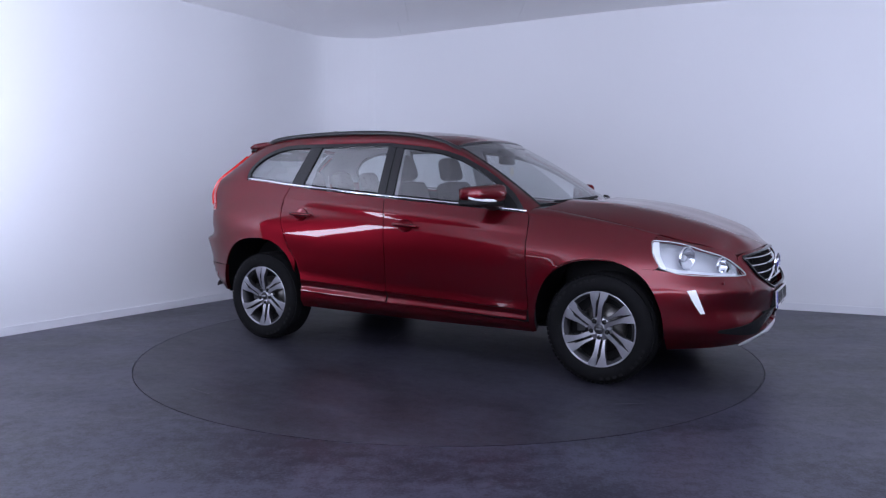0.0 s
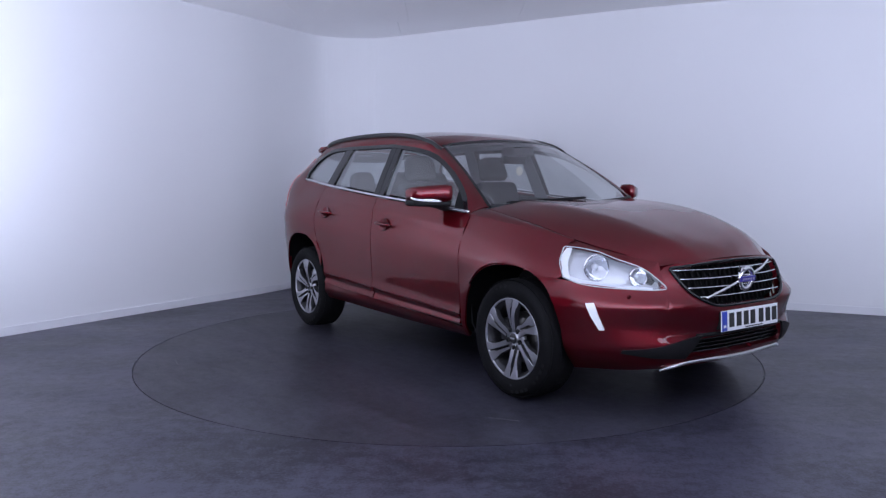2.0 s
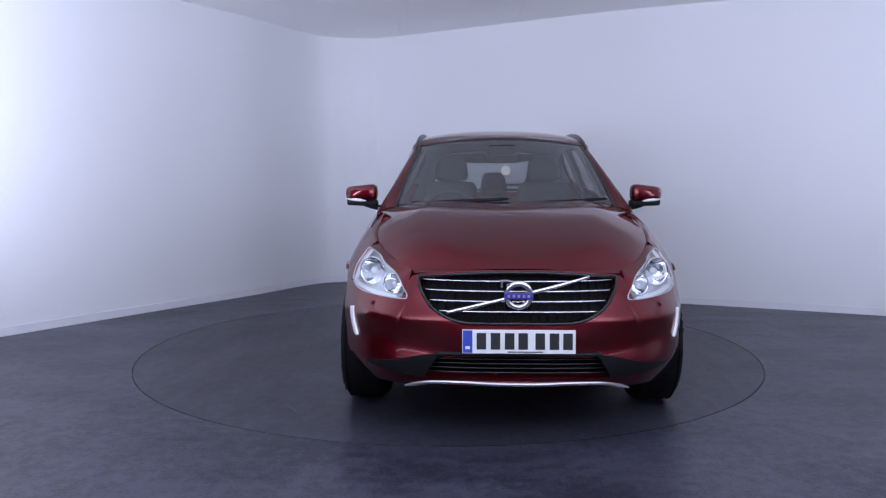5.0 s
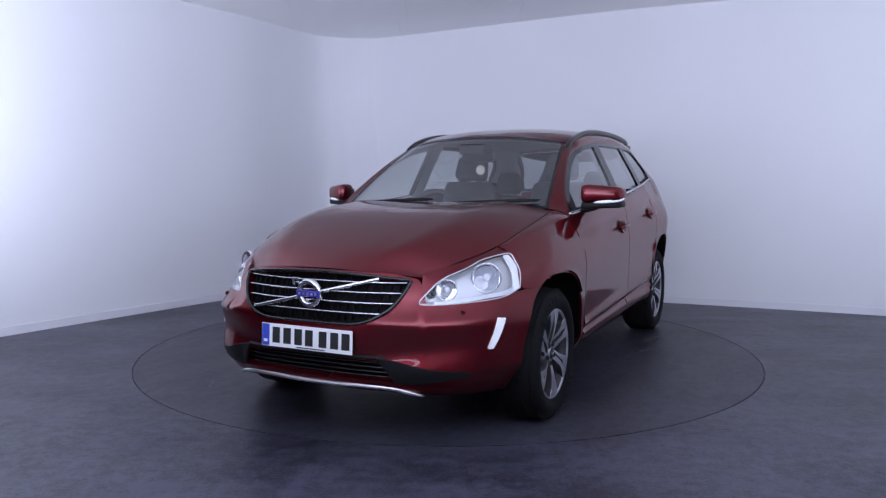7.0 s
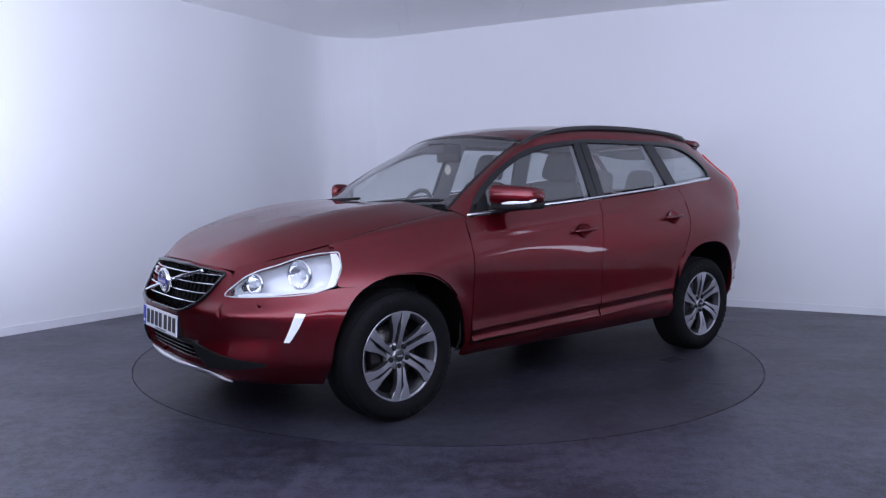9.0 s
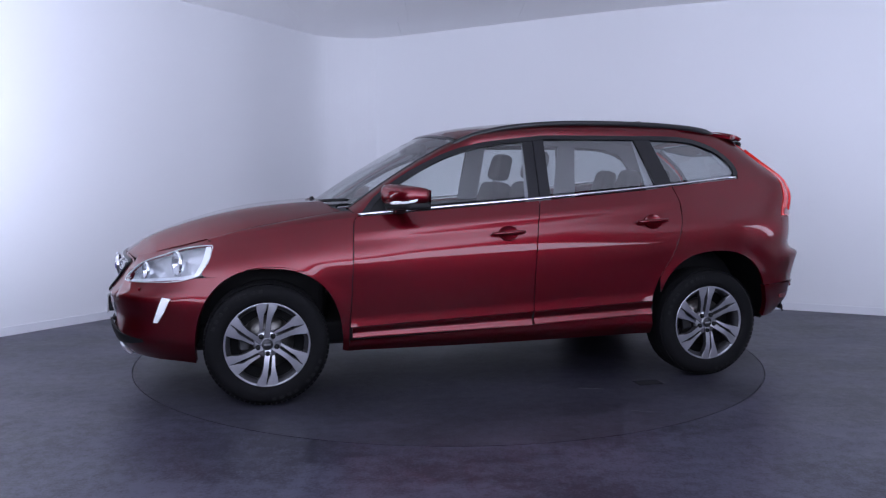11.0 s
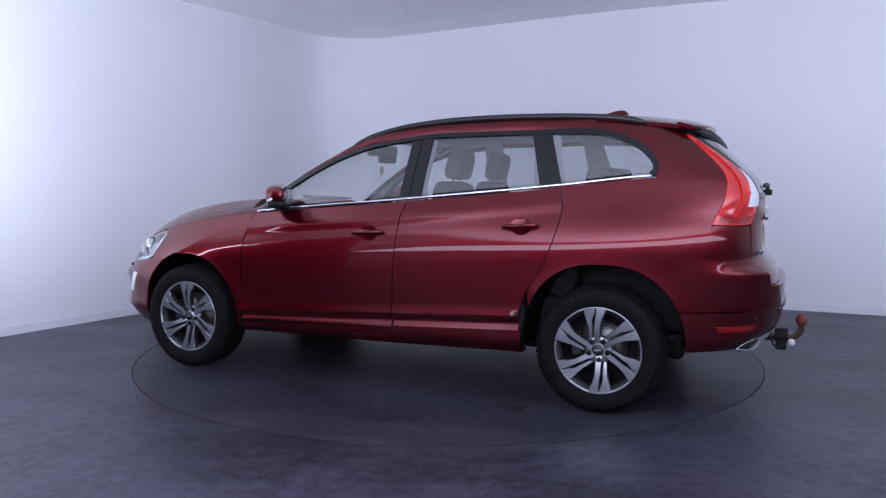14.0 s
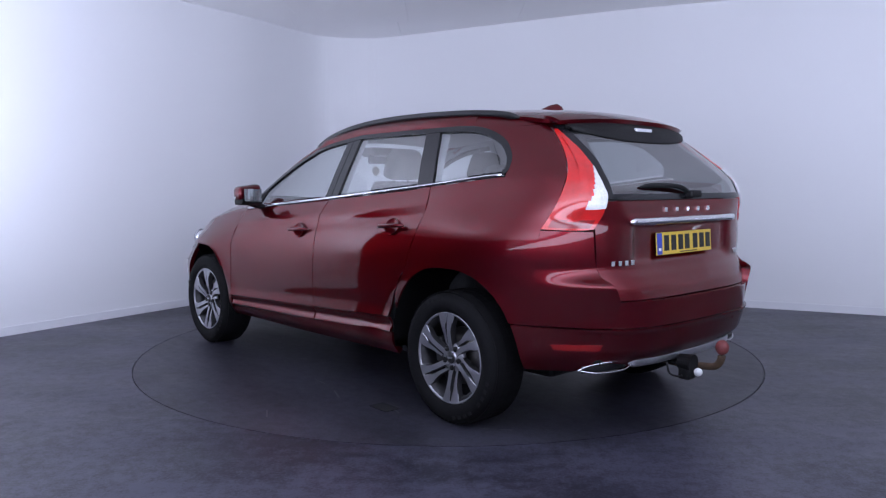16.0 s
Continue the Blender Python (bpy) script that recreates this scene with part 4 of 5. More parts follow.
    bm = bmesh.new()
    box(bm, (2.296, 0, 0.516), (0.036, 0.50, 0.095), 0.008)
    part("plate_holder", bm, M_BLACK, CAR, "black plate holder")
    for s in (1, -1):
        build_headlamp(s)
        d = coons(polar([("x", 1.968, 0.478), ("x", 1.992, 0.480)]), polar([("x", 1.895, 0.612), ("x", 1.938, 0.618)]),
                  polar([("x", 1.968, 0.478), ("x", 1.93, 0.545), ("x", 1.895, 0.612)]), polar([("x", 1.992, 0.480), ("x", 1.967, 0.55), ("x", 1.938, 0.618)]), 6, 14)
        sheet("daylight_lamp", round_points(d), M_WHITELENS, CAR, "slim white upright daylight lamp", side=s, lift=0.008, depth=0.02)
        bm = bmesh.new()
        r = bmesh.ops.create_cone(bm, cap_ends=True, segments=14, radius1=0.012, radius2=0.009, depth=0.01, matrix=Matrix.Translation((float(end_x(0.70, 0.655, True)) + 0.004, s * 0.70, 0.655)) @ Matrix.Rotation(radians(90), 4, "Y"))
        part("washer_cap", bm, M_PAINT, CAR)


def grille_half(z):
    return pchip([0.585, 0.596, 0.607, 0.63, 0.67, 0.72, 0.77, 0.80, 0.84], [0.10, 0.22, 0.29, 0.35, 0.41, 0.447, 0.468, 0.472, 0.465])(z)


def grille_outline():
    zs = np.concatenate([np.linspace(0.598, 0.64, 8), np.linspace(0.655, 0.785, 9), [0.796]])
    right = [(float(grille_half(z)), z) for z in zs]
    line = [(k, 0.596) for k in np.linspace(-0.14, 0.14, 6)] + right + [(k, 0.826 - 0.03 * (k / 0.47) ** 2) for k in np.linspace(0.42, -0.42, 12)] + [(-y, z) for y, z in right[::-1]]
    return line + [line[0]]


def build_plate(plate, mat):
    """A plate with its characters as plain bars; it faces +x of the holder."""
    bm = bmesh.new()
    box(bm, (0, 0, 0), (0.006, 0.520, 0.110), 0.002)
    part("plate", bm, mat, plate)
    bm = bmesh.new()
    box(bm, (0.0036, -0.235, 0), (0.002, 0.044, 0.104))
    part("plate_band", bm, M_PLATEBLUE, plate, "blue band at the plate's end")
    bm = bmesh.new()
    box(bm, (0.0046, -0.235, -0.028), (0.002, 0.022, 0.014))
    part("band_mark", bm, M_PLATEWHITE, plate)
    for k in (-0.172, -0.107, -0.042, 0.020, 0.098, 0.163, 0.225):
        bm = bmesh.new()
        box(bm, (0.0036, k, 0.002), (0.0025, 0.044, 0.076), 0.001)
        part("plate_bar", bm, M_PLATEINK, plate)
    bm = bmesh.new()
    box(bm, (0.0036, 0.03, -0.047), (0.002, 0.16, 0.005))
    part("plate_line", bm, M_PLATEINK, plate)


def build_headlamp(s):
    low = polar([("x", 1.742, 0.738), ("x", 1.87, 0.704), ("y", 0.62, 0.690), ("y", 0.528, 0.693)])
    high = polar([("x", 1.672, 0.895), ("x", 1.74, 0.893), ("x", 1.85, 0.873), ("y", 0.66, 0.845), ("y", 0.585, 0.796), ("y", 0.530, 0.716)])
    left = polar([("x", 1.742, 0.738), ("x", 1.69, 0.82), ("x", 1.672, 0.895)])
    right = polar([("y", 0.528, 0.693), ("y", 0.5255, 0.702), ("y", 0.530, 0.716)])
    grid = coons(low, high, left, right, 34, 16)
    lens_pts = round_points(grid)
    top_e = lens_pts[:, -1] + np.array([0, 0, 0.004])
    hx_ = np.clip(top_e[:, 0] + 0.01, 1.68, 2.10)
    hood_e = np.stack([hx_, hood_edge(hx_) - 0.002, hood_z(hx_, hood_edge(hx_)) - 0.004], 1)
    tb = np.linspace(0, 1, 5)[None, :, None]
    sheet("lamp_brow", top_e[:, None] * (1 - tb) + hood_e[:, None] * tb, M_PAINT, CAR, side=s, depth=0.02)
    body_pts = lens_pts * np.array([1, 1, 1]) - np.array([0.075, 0.035, 0])
    lamp = sheet("headlamp", body_pts, M_LAMPBODY, CAR, "clear headlamp with silver reflectors", side=s, depth=0)
    # side walls
    rim = np.concatenate([lens_pts[:, 0], lens_pts[-1, 1:], lens_pts[::-1, -1][1:], lens_pts[0, ::-1][1:]])
    rim_b = np.concatenate([body_pts[:, 0], body_pts[-1, 1:], body_pts[::-1, -1][1:], body_pts[0, ::-1][1:]])
    t = np.linspace(0, 1, 3)[None, :, None]
    sheet("lamp_wall", (rim - 0.001)[:, None] * (1 - t) + rim_b[:, None] * t, M_LAMPBODY, lamp, side=s, depth=0)
    tube("lamp_rim", [tuple(q) for q in rim[::3]], 0.006, 0.006, M_LAMPBODY, lamp, "pale lamp rim", side=s, n=90, seg=6)
    # the bright back wing of the lamp
    sheet("lamp_wing", lens_pts[:4] - np.array([0.010, 0.008, 0.0]), M_WHITELENS, lamp, "frosted white side piece", side=s, depth=0.01)
    sheet("lamp_sill", lens_pts[3:30, :3] - np.array([0.010, 0.006, 0.0]), M_CLEARLENS, lamp, "frosted white lower edge", side=s, depth=0.01)
    # reflector bowls facing forward
    for (yy, zz, r, back) in ((0.735, 0.793, 0.068, 0.055), (0.612, 0.748, 0.048, 0.045)):
        xx = float(end_x(yy, zz, True)) - 0.012
        prof = [(0.002, -0.052), (r * 0.35, -0.048), (r * 0.7, -0.032), (r * 0.95, -0.006), (r, 0.004), (r * 1.06, 0.004), (r * 1.06, -0.01)]
        bowl = lathe("reflector_bowl", prof, M_REFLECTOR, lamp, 32, "round silver reflector")
        turn = Matrix.Rotation(radians(-90 + s * 22), 4, "Z")
        bowl.matrix_local = Matrix.Translation((xx - 0.016, s * (yy - 0.006), zz)) @ turn
        bm = bmesh.new()
        bmesh.ops.create_uvsphere(bm, u_segments=16, v_segments=10, radius=r * 0.30)
        part("bulb_shield", bm, M_CLEARLENS, bowl, "round glass projector", smooth=True).location = (0, -0.024, 0)
    bm = bmesh.new()
    bmesh.ops.create_uvsphere(bm, u_segments=14, v_segments=8, radius=0.022)
    am = part("indicator_bulb", bm, M_AMBER, lamp, "amber indicator bulb", smooth=True)
    am.location = (float(end_x(0.80, 0.845, True)) - 0.05, s * 0.775, 0.845)
    ln = sheet("lamp_lens", lens_pts, M_LENS, lamp, "clear lamp lens", side=s, lift=0.002, depth=0.006)
    ln.visible_shadow = False


def build_roof():
    xs = np.linspace(0.325, -1.76, 50)
    g = []
    for x in xs:
        k = np.linspace(-1, 1, 36)
        wr, zr, zc = float(WR(x)), float(ZR(x)) + 0.010, float(ZC(x))
        row = np.stack([np.full(36, x) + 0.0 * k, k * wr, zr + (zc - zr) * (1 - np.abs(k) ** 2.4)], 1)
        if x > -0.1:
            w = np.clip((x + 0.1) / 0.425, 0, 1) ** 2
            row[:, 0] -= w * 0.13 * np.abs(k) ** 2.2
            row[:, 2] += w * (screen_point(np.array(1.0), k)[:, 2] + 0.004 - row[:, 2]) if x > 0.3 else 0
        g.append(row)
    g[0] = screen_point(np.full(36, 1.012), np.linspace(-1, 1, 36)) + np.array([0, 0, 0.002])
    sheet("roof", np.array(g), M_PAINT, CAR, depth=0.02)
    # roof spoiler over the rear screen
    k = np.linspace(-1, 1, 36)
    rows = []
    for t in np.linspace(0, 1, 10):
        x = -1.735 - 0.16 * t + 0.075 * t * np.abs(k) ** 3
        z = (1.622 - 0.030 * t - 0.020 * t * t) - (0.045 - 0.022 * t) * np.abs(k) ** 2.4
        rows.append(np.stack([x, k * (0.575 - 0.015 * t), z], 1))
    sheet("roof_spoiler", np.array(rows), M_PAINT, CAR, "red roof spoiler lip", depth=0.022)
    lip = np.array(rows)[-1, 1:-1] + np.array([0.004, 0, -0.022])
    ky = lip[:, 1] / 0.56
    zb = 1.455 + 0.055 * np.abs(ky) ** 3
    low = np.stack([end_x(np.abs(lip[:, 1]) * 0.94, zb, False) - 0.006, lip[:, 1] * 0.94, zb], 1)
    tt = np.linspace(0, 1, 8)[None, :, None]
    under = lip[:, None] * (1 - tt) + low[:, None] * tt
    under[..., 0] -= 0.012 * np.sin(np.pi * tt[..., 0])
    sheet("spoiler_underside", under, M_BLACK, CAR, "black underside of the roof spoiler", depth=0.015)
    bm = bmesh.new()
    box(bm, (-1.926, 0.0, 1.520), (0.016, 0.15, 0.018), 0.005)
    part("high_brake_lamp", bm, M_CLEARLENS, CAR, "clear high brake lamp")
    # fin aerial
    bm = bmesh.new()
    for i, (x, h, w) in enumerate(((-1.20, 0.002, 0.012), (-1.25, 0.020, 0.03), (-1.30, 0.036, 0.034), (-1.345, 0.042, 0.032), (-1.372, 0.028, 0.026), (-1.385, 0.004, 0.02))):
        z0 = float(ZC(x)) - 0.006
        ring = [bm.verts.new((x, w * c, z0 + (h + 0.006) * si)) for c, si in ((1, 0), (0.85, 0.5), (0.4, 0.93), (0, 1.0), (-0.4, 0.93), (-0.85, 0.5), (-1, 0))]
        if i:
            for a in range(6):
                bm.faces.new((prev[a], prev[a + 1], ring[a + 1], ring[a]))
        prev = ring
    part("fin_aerial", bm, M_PAINT, CAR, "small red shark-fin aerial", smooth=True)


def bulge(y, z):
    """How far the rear bumper stands out behind the plain tail."""
    return (0.010 * np.exp(-((z - 0.572) / 0.016) ** 2) + 0.016 * np.clip((z - 0.40) / 0.17, 0, 1)) * np.clip((0.88 - np.abs(y)) / 0.16, 0, 1)


def build_rear():
    half = pchip([0.58, 0.70, 0.80, 0.90, 1.03, 1.10, 1.18, 1.225, 1.28, 1.335, 1.40, 1.45, 1.50, 1.55], [0.627, 0.612, 0.656, 0.672, 0.678, 0.641, 0.620, 0.622, 0.617, 0.588, 0.563, 0.553, 0.543, 0.53])

    def tail_grid(z0, z1, nz, k=1.0, ny=40, lift=0.0):
        rows = []
        for z in np.linspace(z0, z1, nz):
            y = np.linspace(-1, 1, ny) * (float(half(z)) - 0.006) * k
            rows.append(np.stack([end_x(np.abs(y), np.full(ny, z), False), y, np.full(ny, z)], 1))
        return np.array(rows)

    tg = tail_grid(0.705, 1.160, 44, ny=60)
    y, z = tg[..., 1], tg[..., 2]
    inside = 1 / (1 + np.exp(-(0.44 - np.abs(y)) / 0.012)) / (1 + np.exp(-(z - 0.872) / 0.008)) / (1 + np.exp(-(1.06 - z) / 0.008))
    tg[..., 0] += 0.030 * inside - 0.010 * np.exp(-((z - 1.075) / 0.02) ** 2) / (1 + np.exp((np.abs(y) - 0.50) / 0.02))
    sheet("tailgate", tg, M_PAINT, CAR, depth=0.02)
    # the screen has a black border
    rg = tail_grid(1.168, 1.53, 28, ny=40)
    gl = sheet("rear_screen", rg, M_REARGLASS, CAR, "tinted rear screen", depth=0.005)
    gl.visible_shadow = False
    bz = tail_grid(1.164, 1.192, 4)
    sheet("rear_screen_border", bz, M_GLOSSBLACK, CAR, "black border of the rear screen", lift=0.003)
    for s in (1, -1):
        e = []
        for z in np.linspace(1.17, 1.53, 18):
            yy = np.linspace(float(half(z)) - 0.035, float(half(z)) + 0.004, 4)
            e.append(np.stack([end_x(yy, np.full(4, z), False), yy, np.full(4, z)], 1))
        sheet("rear_screen_edge", np.array(e), M_GLOSSBLACK, CAR, "black side border of the rear screen", side=s, lift=0.003)
    # chrome bar, plate, badges as plain bars
    tube("tailgate_strip", [(float(end_x(abs(k), 1.062, False)) - 0.014, k, 1.062 + 0.0 * k) for k in np.linspace(-0.495, 0.495, 16)], 0.028, 0.036, M_CHROME, CAR, "chrome strip across the tailgate", taper=0.04, n=40)
    plate = new("rear_number_plate")
    plate.parent = CAR
    plate.matrix_local = pose(-2.184, 0, 0.947, 0, 0, 180) @ pose(0, 0, 0, 0, -4, 0)
    build_plate(plate, M_PLATEYELLOW)
    for i, k in enumerate((0.20, 0.10, 0.0, -0.10, -0.20)):
        bm = bmesh.new()
        box(bm, (float(end_x(abs(k), 1.115, False)) - 0.004, k, 1.115), (0.006, 0.026, 0.022), 0.002)
        part("badge_bar", bm, M_CHROME, CAR, "small chrome badge mark")
    for i, k in enumerate((0.585, 0.545, 0.505, 0.465)):
        bm = bmesh.new()
        box(bm, (float(end_x(abs(k), 0.872, False)) - 0.004, k, 0.872), (0.006, 0.026, 0.024), 0.002)
        part("badge_bar", bm, M_CHROME, CAR, "small chrome badge mark")
    for i, k in enumerate((-0.56, -0.53)):
        bm = bmesh.new()
        box(bm, (float(end_x(abs(k), 0.872, False)) - 0.004, k, 0.872), (0.008, 0.024, 0.026), 0.003)
        part("badge_bar", bm, M_CHROME, CAR, "small chrome badge mark")
    # rear wiper
    hub = np.array([float(end_x(0.0, 1.19, False)) - 0.012, -0.02, 1.196])
    tip = np.array([float(end_x(0.40, 1.225, False)) - 0.008, 0.40, 1.225])
    wp = tube("rear_wiper", [tuple(hub), tuple(hub * 0.7 + tip * 0.3 + np.array([-0.012, 0, 0.022])), tuple(hub * 0.3 + tip * 0.7 + np.array([-0.01, 0, 0.016])), tuple(tip)], 0.022, 0.026, M_BLACK, CAR, "black rear wiper", taper=0.3)
    bm = bmesh.new()
    box(bm, tuple(hub + np.array([-0.006, -0.02, -0.006])), (0.05, 0.10, 0.036), 0.012)
    part("wiper_pivot", bm, M_BLACK, wp)
    # bumper
    nq, nz = 120, 34
    arch_pts = arch(-1.408, 0.32, 0.432, 0.500, 2, 31, 12)
    qe = polar([("x", -1.408 - (p[0] + 1.408), p[1]) for p in arch_pts[::-1]], False)
    rows = []
    for v in np.linspace(0, 1, nz):
        zc = 0.362 + (0.576 - 0.362) * v
        qx = float(np.interp(zc, [q[1] for q in qe[::-1]], [q[0] for q in qe[::-1]]))
        qs = np.linspace(-qx, qx, nq)
        rows.append(np.stack([qs, np.full(nq, zc) + (0.03 * (1 - v)) * np.exp(-(qs / 0.35) ** 4)], 1))
    bp = round_points(np.array(rows), False)
    z = bp[..., 2]
    bp[..., 0] -= bulge(bp[..., 1], z)
    sheet("rear_bumper", bp, M_PAINT, CAR, depth=0.03)
    st = tail_grid(0.578, 0.700, 10, ny=50)
    st[..., 0] -= (0.014 + XR(0.60) - XR(st[..., 2])) * (1 - np.abs(st[..., 1] / 0.63) ** 6) + 0.002
    sheet("bumper_step", st, M_PAINT, CAR, "red upper face of the rear bumper", depth=0.05)
    for s in (1, -1):
        rf = coons(polar([("x", -1.985, 0.474), ("y", 0.66, 0.474)], False), polar([("x", -1.972, 0.500), ("y", 0.65, 0.506)], False),
                   polar([("x", -1.985, 0.474), ("x", -1.972, 0.500)], False), polar([("y", 0.66, 0.474), ("y", 0.65, 0.506)], False), 16, 5, False)
        rf = round_points(rf, False)
        rf[..., 0] -= bulge(rf[..., 1], rf[..., 2])
        sheet("rear_reflector", rf, M_DARKREDLENS, CAR, "red bumper reflector", side=s, lift=0.004)
        # exhaust finisher
        loop = [(-2.075, 0.72, 0.378), (-2.135, 0.64, 0.364), (-2.178, 0.50, 0.368), (-2.186, 0.455, 0.400), (-2.165, 0.55, 0.412), (-2.110, 0.67, 0.400), (-2.075, 0.72, 0.378)]
        tube("exhaust_finisher", loop, 0.008, 0.008, M_CHROME, CAR, "chrome exhaust finisher", side=s, n=50)
        # solid black bar in place of the finisher's shaded hollow
        tube("exhaust_dark_fill", [(-2.085, 0.705, 0.381), (-2.135, 0.62, 0.384), (-2.165, 0.48, 0.388)], 0.01, 0.034, M_BLACK, CAR, "black bar standing in for the shaded exhaust opening", side=s)
        for k, z in ((0.30, 0.545), (0.66, 0.545)):
            bm = bmesh.new()
            bmesh.ops.create_cone(bm, cap_ends=True, segments=16, radius1=0.012, radius2=0.010, depth=0.008,
                                  matrix=Matrix.Translation((float(end_x(k, z, False)) - 0.010, s * k, z)) @ Matrix.Rotation(radians(90), 4, "Y"))
            part("parking_sensor", bm, M_PAINT, CAR, "small round parking sensor")
        build_taillamp(s)
    sk = [(float(end_x(abs(k), 0.39, False)) - 0.004, k, 0.398 - 0.0 * k) for k in np.linspace(-0.47, 0.47, 14)]
    tube("rear_skid", sk, 0.03, 0.055, M_SILVER, CAR, "satin silver rear skid plate", taper=0.05, n=40)
    # towing hook with its socket
    arm = tube("tow_bar", [(-2.02, 0.03, 0.335), (-2.20, 0.03, 0.325), (-2.30, 0.02, 0.330), (-2.375, 0.01, 0.338), (-2.405, 0.01, 0.375), (-2.408, 0.01, 0.420)], 0.036, 0.036, M_RUST, CAR, "rusty steel tow hook with a red ball cap", seg=12, n=40)
    bm = bmesh.new()
    bmesh.ops.create_uvsphere(bm, u_segments=20, v_segments=12, radius=0.033, matrix=Matrix.Translation((-2.41, 0.01, 0.438)))
    for v in bm.verts:
        v.co.z = 0.438 + (v.co.z - 0.438) * 1.15
    part("ball_cap", bm, M_REDCAP, arm, "faded red ball cap", smooth=True)
    bm = bmesh.new()
    bmesh.ops.create_cone(bm, cap_ends=True, segments=20, radius1=0.045, radius2=0.040, depth=0.07, matrix=Matrix.Translation((-2.30, 0.145, 0.365)) @ Matrix.Rotation(radians(90), 4, "Y"))
    box(bm, (-2.30, 0.145, 0.315), (0.06, 0.07, 0.06), 0.012)
    box(bm, (-2.22, 0.09, 0.35), (0.16, 0.10, 0.012), 0.003)
    part("tow_socket", bm, M_BLACK, arm, "black towing socket")
    bm = bmesh.new()
    bmesh.ops.create_uvsphere(bm, u_segments=16, v_segments=10, radius=0.021, matrix=Matrix.Translation((-2.355, 0.135, 0.325)))
    part("socket_plug", bm, M_WHITECAP, arm, "white plastic plug", smooth=True)
    tube("tow_cable", [(-2.24, 0.23, 0.37), (-2.26, 0.24, 0.325), (-2.28, 0.21, 0.305), (-2.30, 0.17, 0.305)], 0.010, 0.010, M_BLACK, arm, seg=8)


def build_taillamp(s):
    outer = [("x", -1.947, 1.032), ("x", -1.980, 1.11), ("x", -2.004, 1.19), ("x", -2.003, 1.265), ("x", -1.943, 1.352), ("x", -1.863, 1.432), ("x", -1.783, 1.504)]
    inner = [("y", 0.678, 1.032), ("y", 0.641, 1.10), ("y", 0.620, 1.18), ("y", 0.622, 1.225), ("y", 0.617, 1.28), ("y", 0.588, 1.335), ("y", 0.563, 1.40), ("y", 0.553, 1.45), ("y", 0.543, 1.508)]
    grid = coons(polar([outer[0], ("y", 0.74, 1.028), inner[0]], False), polar([outer[-1], inner[-1]], False), polar(outer, False), polar(inner, False), 20, 50)
    pts = round_points(grid, False)
    lamp = sheet("tail_lamp", pts, M_REDLENS, CAR, "tall red tail lamp running up the rear pillar", side=s, lift=0.004, depth=0.02)
    sheet("lamp_back", pts, M_PILLAR, lamp, "grey inner trim behind the lamp", side=s, lift=-0.03, depth=-0.026)
    # raised ridge down the lamp
    ridge = pts[7:12, 4:46].copy()
    sheet("lamp_ridge", ridge, M_REDLENS, lamp, "raised red light guide", side=s, lift=0.014, depth=0.014)
    wedge = np.zeros((19, 49), bool)
    for j in range(10, 29):
        wedge[int(round(np.interp(j, [10, 17, 28], [10, 13, 18]))):19, j] = True
    sheet("reversing_lamp", pts, M_CLEARLENS, lamp, "clear ribbed reversing lamp", side=s, lift=0.009, depth=0.008, keep=wedge)
    sheet("lower_lamp", pts[2:18, 1:6], M_DARKREDLENS, lamp, "dark red lower lamp", side=s, lift=0.008, depth=0.01)


